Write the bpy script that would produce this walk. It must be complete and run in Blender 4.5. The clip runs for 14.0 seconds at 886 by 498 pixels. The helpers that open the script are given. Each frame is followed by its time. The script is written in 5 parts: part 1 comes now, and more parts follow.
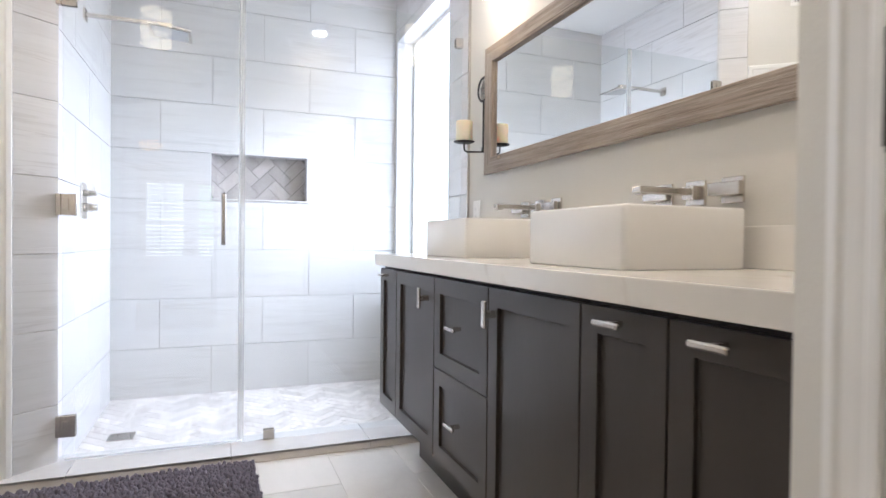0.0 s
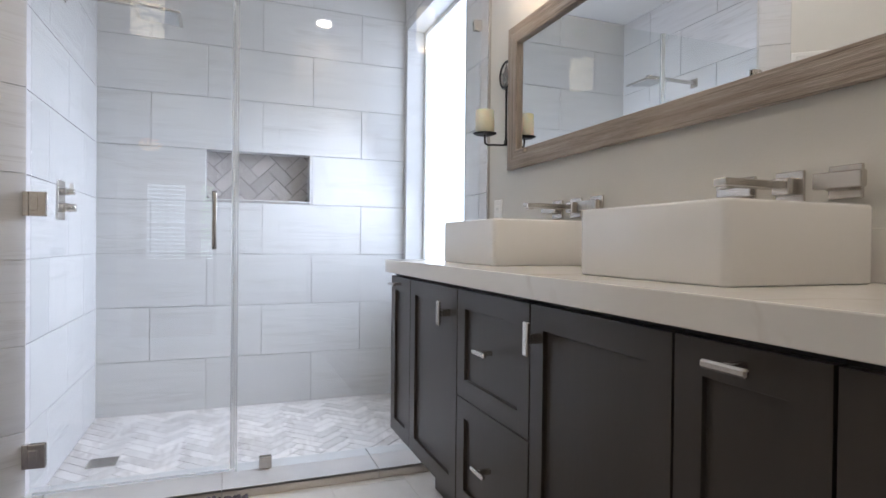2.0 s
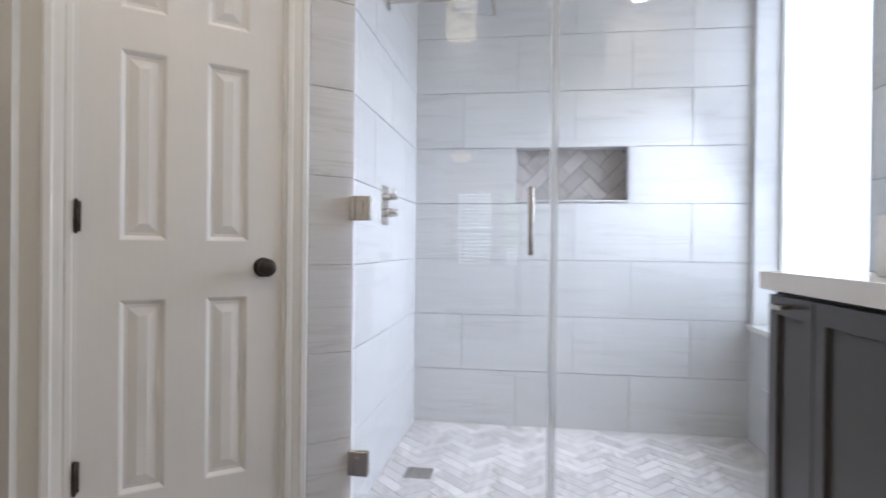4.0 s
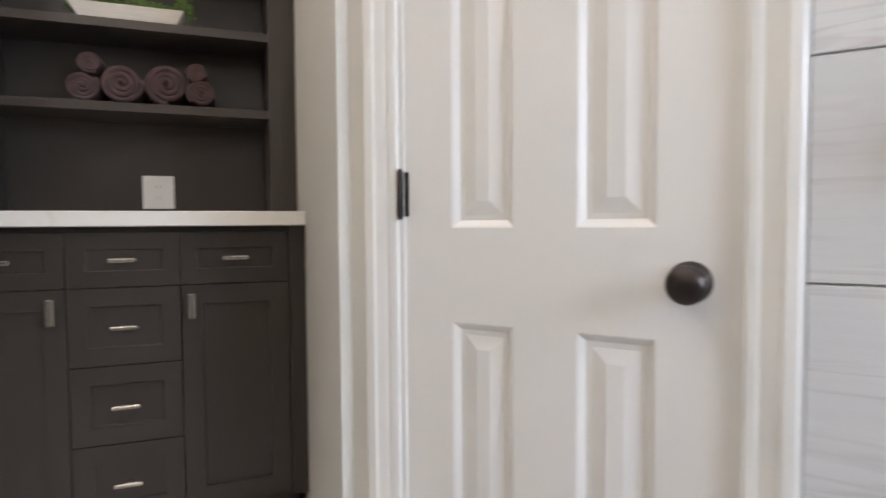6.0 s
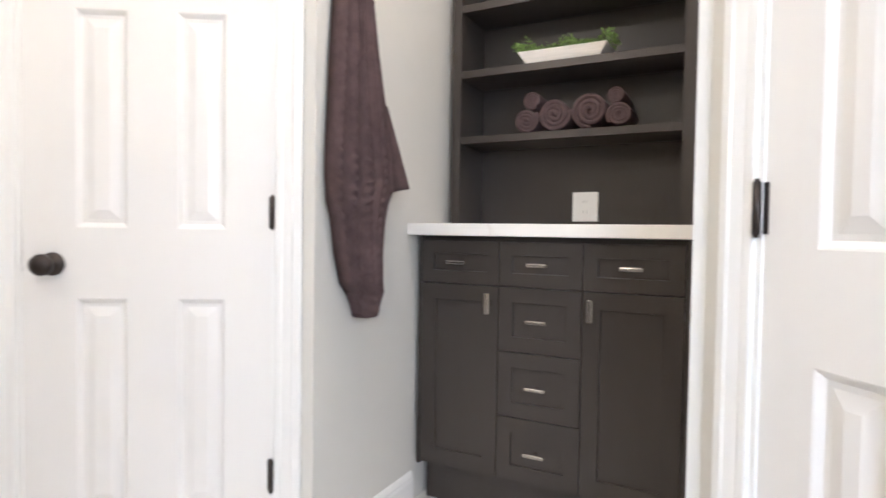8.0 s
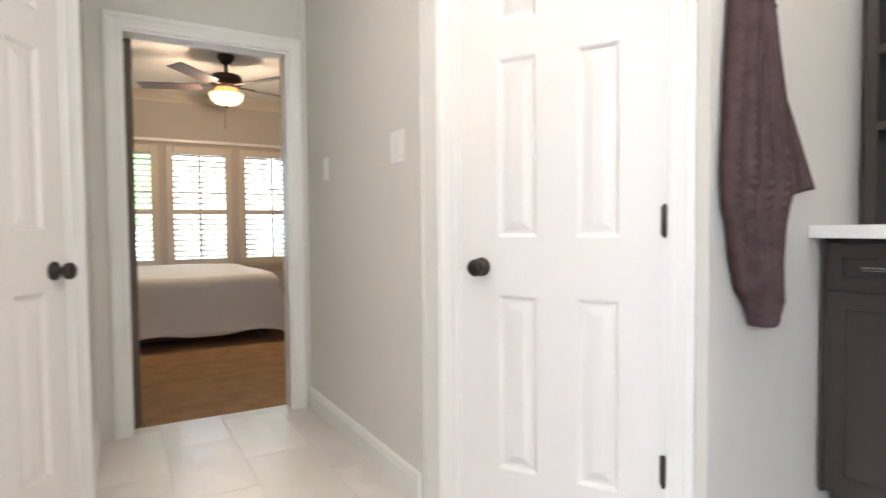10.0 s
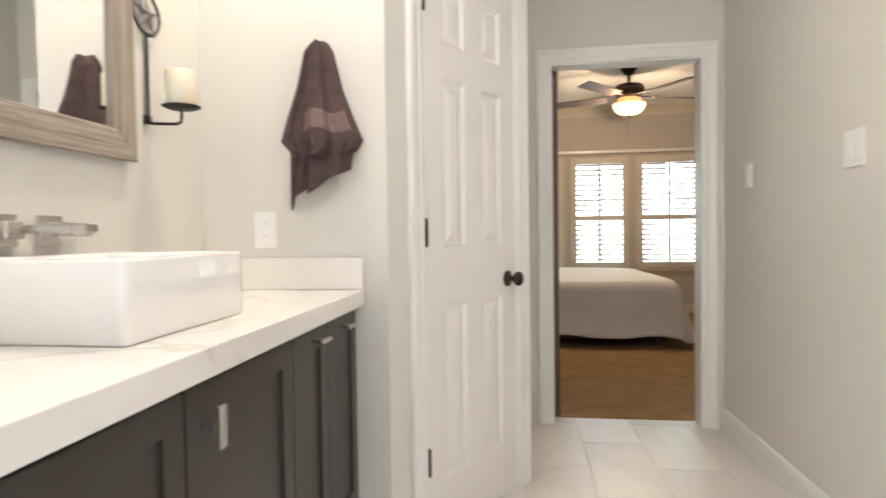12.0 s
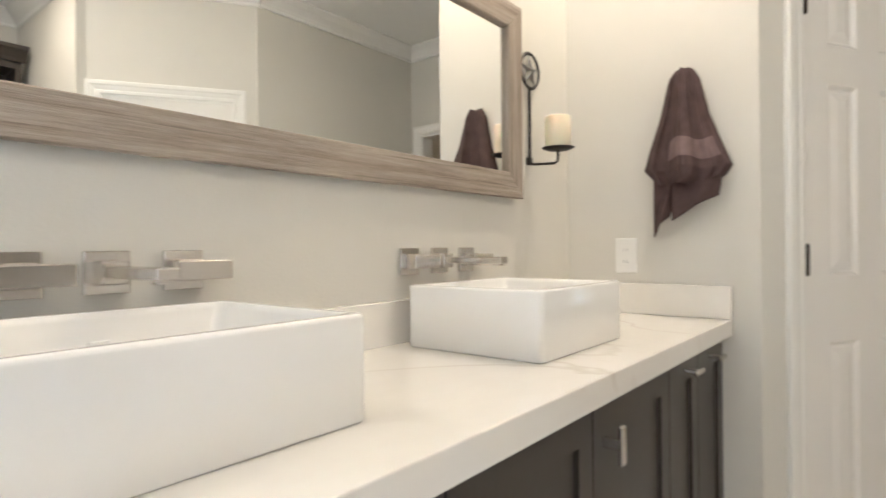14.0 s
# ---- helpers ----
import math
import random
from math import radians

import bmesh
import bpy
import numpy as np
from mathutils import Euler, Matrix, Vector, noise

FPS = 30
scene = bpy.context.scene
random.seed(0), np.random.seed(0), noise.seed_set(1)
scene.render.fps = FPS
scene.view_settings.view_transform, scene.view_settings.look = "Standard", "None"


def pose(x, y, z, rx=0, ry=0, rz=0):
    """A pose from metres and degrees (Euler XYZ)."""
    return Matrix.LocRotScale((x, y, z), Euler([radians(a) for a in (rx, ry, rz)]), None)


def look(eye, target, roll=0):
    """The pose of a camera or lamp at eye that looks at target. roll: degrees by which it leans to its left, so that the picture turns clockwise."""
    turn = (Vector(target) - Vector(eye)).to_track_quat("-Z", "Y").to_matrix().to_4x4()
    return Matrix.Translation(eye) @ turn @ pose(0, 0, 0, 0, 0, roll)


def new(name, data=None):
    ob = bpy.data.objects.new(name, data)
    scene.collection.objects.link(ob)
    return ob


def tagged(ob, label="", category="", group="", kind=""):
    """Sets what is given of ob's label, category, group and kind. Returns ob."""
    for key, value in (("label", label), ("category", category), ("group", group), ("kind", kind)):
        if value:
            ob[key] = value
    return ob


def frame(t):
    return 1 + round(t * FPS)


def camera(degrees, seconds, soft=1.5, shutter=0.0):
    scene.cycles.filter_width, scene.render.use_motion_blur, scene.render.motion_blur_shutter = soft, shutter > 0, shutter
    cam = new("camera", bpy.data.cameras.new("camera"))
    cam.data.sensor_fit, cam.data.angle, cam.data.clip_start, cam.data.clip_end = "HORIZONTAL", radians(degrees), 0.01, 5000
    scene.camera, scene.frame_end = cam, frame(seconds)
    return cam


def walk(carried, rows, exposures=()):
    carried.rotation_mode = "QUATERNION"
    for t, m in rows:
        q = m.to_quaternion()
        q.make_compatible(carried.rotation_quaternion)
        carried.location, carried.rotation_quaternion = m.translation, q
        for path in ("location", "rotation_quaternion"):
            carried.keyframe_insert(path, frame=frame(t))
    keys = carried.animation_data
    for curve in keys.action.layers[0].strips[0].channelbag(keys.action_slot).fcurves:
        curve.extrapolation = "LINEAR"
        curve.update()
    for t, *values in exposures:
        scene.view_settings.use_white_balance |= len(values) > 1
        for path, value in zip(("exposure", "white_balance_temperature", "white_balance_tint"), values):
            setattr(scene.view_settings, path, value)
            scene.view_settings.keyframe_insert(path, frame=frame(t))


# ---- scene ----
cam = camera(75.9, 14.0, 1.5, 0.45)
PATH = [
    (0, (0.250, 0.336, 0.979), (0.981, 2.204, 0.953), 0.6),
    (0.5, (0.251, 0.491, 0.985), (0.979, 2.360, 0.960), 0.6),
    (1, (0.266, 0.568, 0.971), (1.006, 2.432, 0.949), 0.6),
    (1.5, (0.300, 0.605, 0.979), (1.038, 2.470, 0.960), 0.6),
    (2, (0.306, 0.635, 0.986), (1.021, 2.509, 0.968), 0.6),
    (2.2, (0.290, 0.640, 0.988), (0.983, 2.522, 0.969), 0.6),
    (4.3, (0.238, 1.263, 0.981), (-0.251, 3.203, 0.967), 1.0),
    (4.5, (0.234, 1.369, 1.009), (-0.388, 3.270, 0.964), 1.2),
    (5, (0.198, 1.666, 0.998), (-0.859, 3.363, 0.942), 1.0),
    (5.5, (0.160, 2.064, 1.003), (-1.433, 3.271, 0.938), 0.6),
    (6, (0.062, 2.264, 0.997), (-1.814, 2.952, 0.912), -0.4),
    (6.5, (-0.044, 2.381, 0.976), (-2.032, 2.590, 0.914), 0.1),
    (7, (-0.055, 2.491, 0.964), (-2.031, 2.189, 0.908), 0.4),
    (7.2, (-0.029, 2.521, 0.978), (-1.979, 2.081, 0.921), 0.5),
    (9.3, (0.160, 2.551, 1.019), (-1.158, 1.047, 0.958), 0.3),
    (9.5, (0.182, 2.525, 1.021), (-1.053, 0.953, 0.958), -0.0),
    (10, (0.270, 2.508, 1.044), (-0.727, 0.776, 0.968), -0.5),
    (10.5, (0.330, 2.508, 1.055), (-0.383, 0.640, 0.982), -0.7),
    (11, (0.363, 2.519, 1.062), (0.001, 0.553, 0.994), -0.8),
    (11.5, (0.377, 2.522, 1.071), (0.344, 0.523, 1.010), -0.7),
    (12, (0.411, 2.531, 1.099), (0.674, 0.549, 1.042), -0.8),
    (12.5, (0.443, 2.556, 1.122), (1.011, 0.639, 1.069), -0.5),
    (13, (0.458, 2.601, 1.137), (1.273, 0.775, 1.096), -0.5),
    (13.5, (0.480, 2.635, 1.144), (1.508, 0.919, 1.123), -0.5),
    (14, (0.497, 2.667, 1.148), (1.754, 1.111, 1.145), -0.6),
]
EXPOSURES = [(0, 0.55, 5620, 15), (1.0, 0.18, 5600, 15), (2.2, -0.12, 5590, 15), (4.3, -0.02, 5580, 15), (5.5, 0.24, 5580, 15), (6.3, 0.68, 5560, 15), (7.2, 0.98, 5520, 15),
             (9.3, 1.38, 5480, 15), (10.5, 1.02, 5560, 14), (11.3, 1.20, 5560, 13), (12.0, 1.14, 5680, 12), (13.3, 0.82, 5800, 11), (14, 0.76, 5860, 11)]
walk(cam, [(t, look(eye, target, roll)) for t, eye, target, roll in PATH], EXPOSURES)

# ---- world and lights ----
world = bpy.data.worlds.new("sky")
scene.world = world
world.use_nodes = True
wn = world.node_tree
sky = wn.nodes.new("ShaderNodeTexSky")
sky.sky_type = 'NISHITA'
sky.sun_disc = False
sky.sun_elevation, sky.sun_rotation = radians(48), radians(120)
wn.nodes["Background"].inputs["Strength"].default_value = 0.12
wn.links.new(sky.outputs[0], wn.nodes["Background"].inputs["Color"])
sun_data = bpy.data.lights.new("sun", 'SUN')
sun_data.energy, sun_data.angle, sun_data.color = 2.5, radians(0.5), (1.0, 0.95, 0.88)
sun = new("sun", sun_data)
sun.matrix_world = look((6, -14, 12), (0, -5, 0))


def area_lamp(name, m, sx, sy, power, color):
    d = bpy.data.lights.new(name, 'AREA')
    d.shape, d.size, d.size_y, d.energy, d.color = 'RECTANGLE', sx, sy, power, color
    ob = new(name, d)
    ob.matrix_world = m
    return ob


def point_lamp(name, p, power, color, radius=0.05):
    d = bpy.data.lights.new(name, 'POINT')
    d.energy, d.color, d.shadow_soft_size = power, color, radius
    ob = new(name, d)
    ob.location = p
    return ob


def can_lamp(name, p, power, color):
    d = bpy.data.lights.new(name, 'AREA')
    d.shape, d.size, d.energy, d.color = 'DISK', 0.11, power, color
    ob = new(name, d)
    ob.location = p
    return ob


WARM = (1.0, 0.87, 0.70)
# the second can, at (-0.30, 2.70), is an added fill with no known fixture
CANS = [(1.02, 1.02), (-0.30, 2.70), (-1.25, 1.98)]
for (cx, cy), watts in zip(CANS, (7.5, 1.4, 5.0)):
    can_lamp("can_light", (cx, cy, 2.715), watts, WARM if -1 < cx < 0 else (1.0, 0.80, 0.56))
point_lamp("drum_light", (-0.16, 1.62, 2.39), 3.1, WARM, 0.06)
point_lamp("vanity_light", (1.33, 2.60, 2.17), 4.2, WARM, 0.04)
point_lamp("fan_light", (-0.71, -3.43, 2.33), 27, (1.0, 0.68, 0.38), 0.06)

window_lamp = area_lamp("window_light", look((1.55, 3.80, 1.30), (0.0, 3.78, 0.45)), 0.88, 1.26, 26, (0.97, 0.98, 1.0))
window_lamp.data.spread = radians(110)

# ---- materials ----


def mat(name, color, rough=0.5, metal=0.0, var=0.06, scale=6.0, bump=0.0, bscale=60.0, stretch=(1, 1, 1), spec=0.5,
        coat=0.0, rand=0.0, transmission=0.0, dark=None, object_space=False):
    m = bpy.data.materials.new(name)
    m.use_nodes = True
    nt = m.node_tree
    b = nt.nodes["Principled BSDF"]
    b.inputs["Roughness"].default_value = rough
    b.inputs["Metallic"].default_value = metal
    b.inputs["Specular IOR Level"].default_value = spec
    b.inputs["Coat Weight"].default_value = coat
    b.inputs["Coat Roughness"].default_value = 0.12
    b.inputs["Transmission Weight"].default_value = transmission
    tc = nt.nodes.new("ShaderNodeTexCoord")
    mp = nt.nodes.new("ShaderNodeMapping")
    mp.inputs["Scale"].default_value = stretch
    nt.links.new(tc.outputs["Object"], mp.inputs["Vector"])
    oi = nt.nodes.new("ShaderNodeObjectInfo")
    add = nt.nodes.new("ShaderNodeVectorMath")
    add.operation = 'ADD'
    mul = nt.nodes.new("ShaderNodeMath")
    mul.operation = 'MULTIPLY'
    mul.inputs[1].default_value = 37.0 if rand or object_space else 0.0
    nt.links.new(oi.outputs["Random"], mul.inputs[0])
    nt.links.new(mp.outputs[0], add.inputs[0])
    nt.links.new(mul.outputs[0], add.inputs[1])
    n1 = nt.nodes.new("ShaderNodeTexNoise")
    n1.inputs["Scale"].default_value, n1.inputs["Detail"].default_value = scale, 5.0
    n2 = nt.nodes.new("ShaderNodeTexNoise")
    n2.inputs["Scale"].default_value, n2.inputs["Detail"].default_value = scale * 9, 3.0
    for n in (n1, n2):
        nt.links.new(add.outputs[0], n.inputs["Vector"])
    mixf = nt.nodes.new("ShaderNodeMath")
    mixf.operation = 'MULTIPLY_ADD'
    mixf.inputs[1].default_value, mixf.inputs[2].default_value = 0.3, 0.0
    nt.links.new(n2.outputs["Fac"], mixf.inputs[0])
    sm = nt.nodes.new("ShaderNodeMath")
    sm.operation = 'MULTIPLY_ADD'
    sm.inputs[1].default_value = 0.7
    nt.links.new(n1.outputs["Fac"], sm.inputs[0])
    nt.links.new(mixf.outputs[0], sm.inputs[2])
    ramp = nt.nodes.new("ShaderNodeValToRGB")
    lo = dark if dark else tuple(c * (1 - var) for c in color)
    hi = tuple(min(1, c * (1 + var)) for c in color)
    ramp.color_ramp.elements[0].position, ramp.color_ramp.elements[1].position = 0.33, 0.67
    ramp.color_ramp.elements[0].color, ramp.color_ramp.elements[1].color = (*lo, 1), (*hi, 1)
    nt.links.new(sm.outputs[0], ramp.inputs[0])
    out = ramp.outputs[0]
    if rand:
        hs = nt.nodes.new("ShaderNodeHueSaturation")
        mr = nt.nodes.new("ShaderNodeMapRange")
        mr.inputs["To Min"].default_value, mr.inputs["To Max"].default_value = 1 - rand, 1 + rand
        nt.links.new(oi.outputs["Random"], mr.inputs["Value"])
        nt.links.new(mr.outputs[0], hs.inputs["Value"])
        nt.links.new(out, hs.inputs["Color"])
        out = hs.outputs[0]
    nt.links.new(out, b.inputs["Base Color"])
    rr = nt.nodes.new("ShaderNodeMapRange")
    rr.inputs["To Min"].default_value, rr.inputs["To Max"].default_value = max(0.02, rough * 0.88), min(1, rough * 1.12)
    nt.links.new(n1.outputs["Fac"], rr.inputs["Value"])
    nt.links.new(rr.outputs[0], b.inputs["Roughness"])
    if bump:
        nb = nt.nodes.new("ShaderNodeTexNoise")
        nb.inputs["Scale"].default_value, nb.inputs["Detail"].default_value = bscale, 4.0
        nt.links.new(add.outputs[0], nb.inputs["Vector"])
        bp = nt.nodes.new("ShaderNodeBump")
        bp.inputs["Strength"].default_value, bp.inputs["Distance"].default_value = bump, 0.004
        nt.links.new(nb.outputs["Fac"], bp.inputs["Height"])
        nt.links.new(bp.outputs[0], b.inputs["Normal"])
    return m


def veined(name, base, vein, rough, stretch, wscale, amount, rand=0.05, coat=0.0, thin=0.5):
    """Stone-look ceramic: soft clouds and drawn-out veins."""
    m = mat(name, base, rough, var=0.035, scale=3.0, stretch=stretch, rand=rand, coat=coat, object_space=True)
    nt = m.node_tree
    b = nt.nodes["Principled BSDF"]
    src = b.inputs["Base Color"].links[0].from_socket
    add = [n for n in nt.nodes if n.type == 'VECT_MATH'][0]
    wv = nt.nodes.new("ShaderNodeTexNoise")
    wv.inputs["Scale"].default_value, wv.inputs["Detail"].default_value = wscale, 7.0
    wv.inputs["Distortion"].default_value = 0.9
    nt.links.new(add.outputs[0], wv.inputs["Vector"])
    sub = nt.nodes.new("ShaderNodeMath")
    sub.operation = 'SUBTRACT'
    sub.inputs[1].default_value = 0.5
    nt.links.new(wv.outputs["Fac"], sub.inputs[0])
    ab = nt.nodes.new("ShaderNodeMath")
    ab.operation = 'ABSOLUTE'
    nt.links.new(sub.outputs[0], ab.inputs[0])
    mr = nt.nodes.new("ShaderNodeMapRange")
    mr.inputs["From Max"].default_value = 0.08 * thin
    mr.inputs["To Min"].default_value, mr.inputs["To Max"].default_value = amount, 0.0
    nt.links.new(ab.outputs[0], mr.inputs["Value"])
    big = nt.nodes.new("ShaderNodeTexNoise")
    big.inputs["Scale"].default_value = wscale * 0.6
    nt.links.new(add.outputs[0], big.inputs["Vector"])
    mk = nt.nodes.new("ShaderNodeMapRange")
    mk.inputs["From Min"].default_value, mk.inputs["From Max"].default_value = 0.42, 0.62
    nt.links.new(big.outputs["Fac"], mk.inputs["Value"])
    mm = nt.nodes.new("ShaderNodeMath")
    mm.operation = 'MULTIPLY'
    nt.links.new(mr.outputs[0], mm.inputs[0])
    nt.links.new(mk.outputs[0], mm.inputs[1])
    mix = nt.nodes.new("ShaderNodeMix")
    mix.data_type = 'RGBA'
    nt.links.new(mm.outputs[0], mix.inputs["Factor"])
    nt.links.new(src, mix.inputs["A"])
    mix.inputs["B"].default_value = (*vein, 1)
    nt.links.new(mix.outputs["Result"], b.inputs["Base Color"])
    return m


def glow(name, color, strength):
    m = bpy.data.materials.new(name)
    m.use_nodes = True
    b = m.node_tree.nodes["Principled BSDF"]
    b.inputs["Base Color"].default_value = (*color, 1)
    b.inputs["Emission Color"].default_value = (*color, 1)
    b.inputs["Emission Strength"].default_value = strength
    return m


def glass_mat(name, tint):
    """Clear sheet glass: a little mirror over a clear pane."""
    m = bpy.data.materials.new(name)
    m.use_nodes = True
    nt = m.node_tree
    nt.nodes.remove(nt.nodes["Principled BSDF"])
    tr = nt.nodes.new("ShaderNodeBsdfTransparent")
    tr.inputs["Color"].default_value = (*tint, 1)
    gl = nt.nodes.new("ShaderNodeBsdfGlossy")
    gl.inputs["Roughness"].default_value = 0.0
    lw = nt.nodes.new("ShaderNodeLayerWeight")
    lw.inputs["Blend"].default_value = 0.5
    pw = nt.nodes.new("ShaderNodeMath")
    pw.operation = 'POWER'
    pw.inputs[1].default_value = 5.0
    nt.links.new(lw.outputs["Facing"], pw.inputs[0])
    fr = nt.nodes.new("ShaderNodeMath")
    fr.operation = 'MULTIPLY_ADD'
    fr.inputs[1].default_value, fr.inputs[2].default_value = 0.9, 0.042
    nt.links.new(pw.outputs[0], fr.inputs[0])
    mx = nt.nodes.new("ShaderNodeMixShader")
    nt.links.new(fr.outputs[0], mx.inputs[0])
    nt.links.new(tr.outputs[0], mx.inputs[1])
    nt.links.new(gl.outputs[0], mx.inputs[2])
    nt.links.new(mx.outputs[0], nt.nodes["Material Output"].inputs["Surface"])
    return m


PAINT = mat("wall_paint", (0.66, 0.64, 0.59), 0.75, var=0.015, scale=2.0, bump=0.12, bscale=140)
CEIL = mat("ceiling_paint", (0.80, 0.80, 0.78), 0.85, var=0.015, scale=2.0, bump=0.1, bscale=120)
TRIM = mat("white_trim_paint", (0.80, 0.79, 0.76), 0.35, var=0.015, scale=3.0, bump=0.03, bscale=40)
DOORP = mat("white_door_paint", (0.78, 0.76, 0.73), 0.38, var=0.015, scale=3.0, bump=0.06, bscale=70, stretch=(1, 1, 0.1))
TILE = veined("shower_tile", (0.66, 0.655, 0.655), (0.46, 0.44, 0.43), 0.24, (1.0, 1.0, 16.0), 1.7, 0.42, 0.035, 0.1, 0.55)
GROUT = mat("grout", (0.43, 0.42, 0.41), 0.9, var=0.06, scale=20, bump=0.3, bscale=200)
HERR = veined("herringbone_tile", (0.70, 0.665, 0.645), (0.36, 0.315, 0.295), 0.34, (9.0, 1.4, 1.0), 2.2, 0.6, 0.16, 0.05, 1.0)
# niche tile base is darkened to carry the shade inside the recess
NICHE_SHADED = veined("niche_tile_shaded", (0.45, 0.42, 0.405), (0.27, 0.235, 0.22), 0.34, (4.0, 1.4, 4.0), 2.2, 0.35, 0.14, 0.05, 1.0)
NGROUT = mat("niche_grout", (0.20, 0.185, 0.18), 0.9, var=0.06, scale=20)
HGROUT = mat("herringbone_grout", (0.66, 0.64, 0.62), 0.9, var=0.05, scale=20)
FTILE = veined("floor_tile", (0.70, 0.67, 0.63), (0.48, 0.45, 0.42), 0.33, (1.6, 0.8, 1.0), 1.8, 0.3, 0.08, 0.05, 1.2)
FGROUT = mat("floor_grout", (0.69, 0.66, 0.615), 0.9, var=0.06, scale=20)
CAB = mat("charcoal_cabinet_paint", (0.048, 0.040, 0.034), 0.34, var=0.07, scale=4.0, bump=0.05, bscale=60, stretch=(1, 1, 0.15), spec=0.35)
CABIN = mat("cabinet_shadow_gap", (0.02, 0.019, 0.018), 0.6)
QUARTZ = veined("white_quartz", (0.80, 0.775, 0.73), (0.52, 0.45, 0.38), 0.17, (1.0, 0.55, 1.0), 0.9, 0.55, 0.0, 0.2, 0.09)
CERAMIC = mat("white_ceramic", (0.84, 0.83, 0.81), 0.12, var=0.008, scale=3, coat=0.4)
NICKEL = mat("brushed_nickel", (0.62, 0.585, 0.54), 0.26, 1.0, var=0.03, scale=5)
BRONZE = mat("oil_rubbed_bronze", (0.055, 0.045, 0.04), 0.36, 0.85, var=0.15, scale=18)
IRON = mat("black_iron", (0.04, 0.038, 0.036), 0.5, 0.7, var=0.2, scale=25, bump=0.2, bscale=90)
STAR = mat("pewter_iron", (0.20, 0.19, 0.18), 0.42, 0.8, var=0.25, scale=20, bump=0.2, bscale=70)
WAX = mat("candle_wax", (0.78, 0.72, 0.56), 0.5, var=0.04, scale=8)
WAX.node_tree.nodes["Principled BSDF"].inputs["Subsurface Weight"].default_value = 0.3


def weathered(name, along):
    """Grey-brown barn wood: drawn-out grain, dark cracks, pale knots with a dark ring."""
    stretch = (26, 1.1, 26) if along == 'y' else (26, 26, 1.1)
    m = mat(name, (0.37, 0.32, 0.275), 0.68, var=0.22, scale=2.6, bump=0.7, bscale=9, stretch=stretch, rand=0.06, dark=(0.20, 0.16, 0.13), spec=0.25)
    nt = m.node_tree
    b = nt.nodes["Principled BSDF"]
    src = b.inputs["Base Color"].links[0].from_socket
    tc = [n for n in nt.nodes if n.type == 'TEX_COORD'][0]

    def mapped(scale):
        mp = nt.nodes.new("ShaderNodeMapping")
        mp.inputs["Scale"].default_value = scale
        nt.links.new(tc.outputs["Object"], mp.inputs["Vector"])
        return mp.outputs[0]

    def blend(fac, a, color):
        mx = nt.nodes.new("ShaderNodeMix")
        mx.data_type = 'RGBA'
        nt.links.new(fac, mx.inputs["Factor"])
        nt.links.new(a, mx.inputs["A"])
        mx.inputs["B"].default_value = (*color, 1)
        return mx.outputs["Result"]

    def ranged(value, a, b0, lo, hi):
        mr = nt.nodes.new("ShaderNodeMapRange")
        mr.inputs["From Min"].default_value, mr.inputs["From Max"].default_value = a, b0
        mr.inputs["To Min"].default_value, mr.inputs["To Max"].default_value = lo, hi
        nt.links.new(value, mr.inputs["Value"])
        return mr.outputs[0]

    broad = nt.nodes.new("ShaderNodeTexNoise")
    broad.inputs["Scale"].default_value, broad.inputs["Detail"].default_value = 3.2, 2.0
    nt.links.new(mapped((1, 1, 1)), broad.inputs["Vector"])
    col = blend(ranged(broad.outputs["Fac"], 0.42, 0.68, 0.0, 0.45), src, (0.44, 0.375, 0.305))
    crack = nt.nodes.new("ShaderNodeTexNoise")
    crack.inputs["Scale"].default_value, crack.inputs["Detail"].default_value, crack.inputs["Distortion"].default_value = 1.5, 6.0, 0.4
    nt.links.new(mapped(tuple(v * (2.0 if v > 2 else 0.8) for v in stretch)), crack.inputs["Vector"])
    col = blend(ranged(crack.outputs["Fac"], 0.60, 0.68, 0.0, 0.65), col, (0.10, 0.075, 0.06))
    knot = nt.nodes.new("ShaderNodeTexVoronoi")
    knot.inputs["Scale"].default_value = 1.0
    nt.links.new(mapped((3.4, 3.4, 6.8) if along == 'y' else (3.4, 6.8, 3.4)), knot.inputs["Vector"])
    col = blend(ranged(knot.outputs["Distance"], 0.10, 0.05, 0.0, 0.75), col, (0.17, 0.12, 0.09))
    col = blend(ranged(knot.outputs["Distance"], 0.065, 0.035, 0.0, 0.9), col, (0.50, 0.40, 0.29))
    nt.links.new(col, b.inputs["Base Color"])
    return m


WOODY = weathered("weathered_wood_along", 'y')
WOODZ = weathered("weathered_wood_up", 'z')
MIRROR = mat("mirror_silver", (0.90, 0.91, 0.90), 0.0, 1.0, var=0.0)
MIRROR.node_tree.nodes["Principled BSDF"].inputs["Roughness"].links and MIRROR.node_tree.links.remove(
    MIRROR.node_tree.nodes["Principled BSDF"].inputs["Roughness"].links[0])
MIRROR.node_tree.nodes["Principled BSDF"].inputs["Roughness"].default_value = 0.0
GLASS = glass_mat("clear_glass", (0.965, 0.98, 0.975))
GEDGE = mat("glass_edge", (0.93, 0.97, 0.97), 0.18, var=0.02, scale=4, spec=0.7, transmission=0.7)
FROST = glow("frosted_daylight_pane", (0.92, 0.96, 1.0), 2.2)
TOWEL = mat("plum_brown_terry", (0.092, 0.061, 0.060), 0.95, var=0.2, scale=25, bump=0.9, bscale=260, spec=0.15)
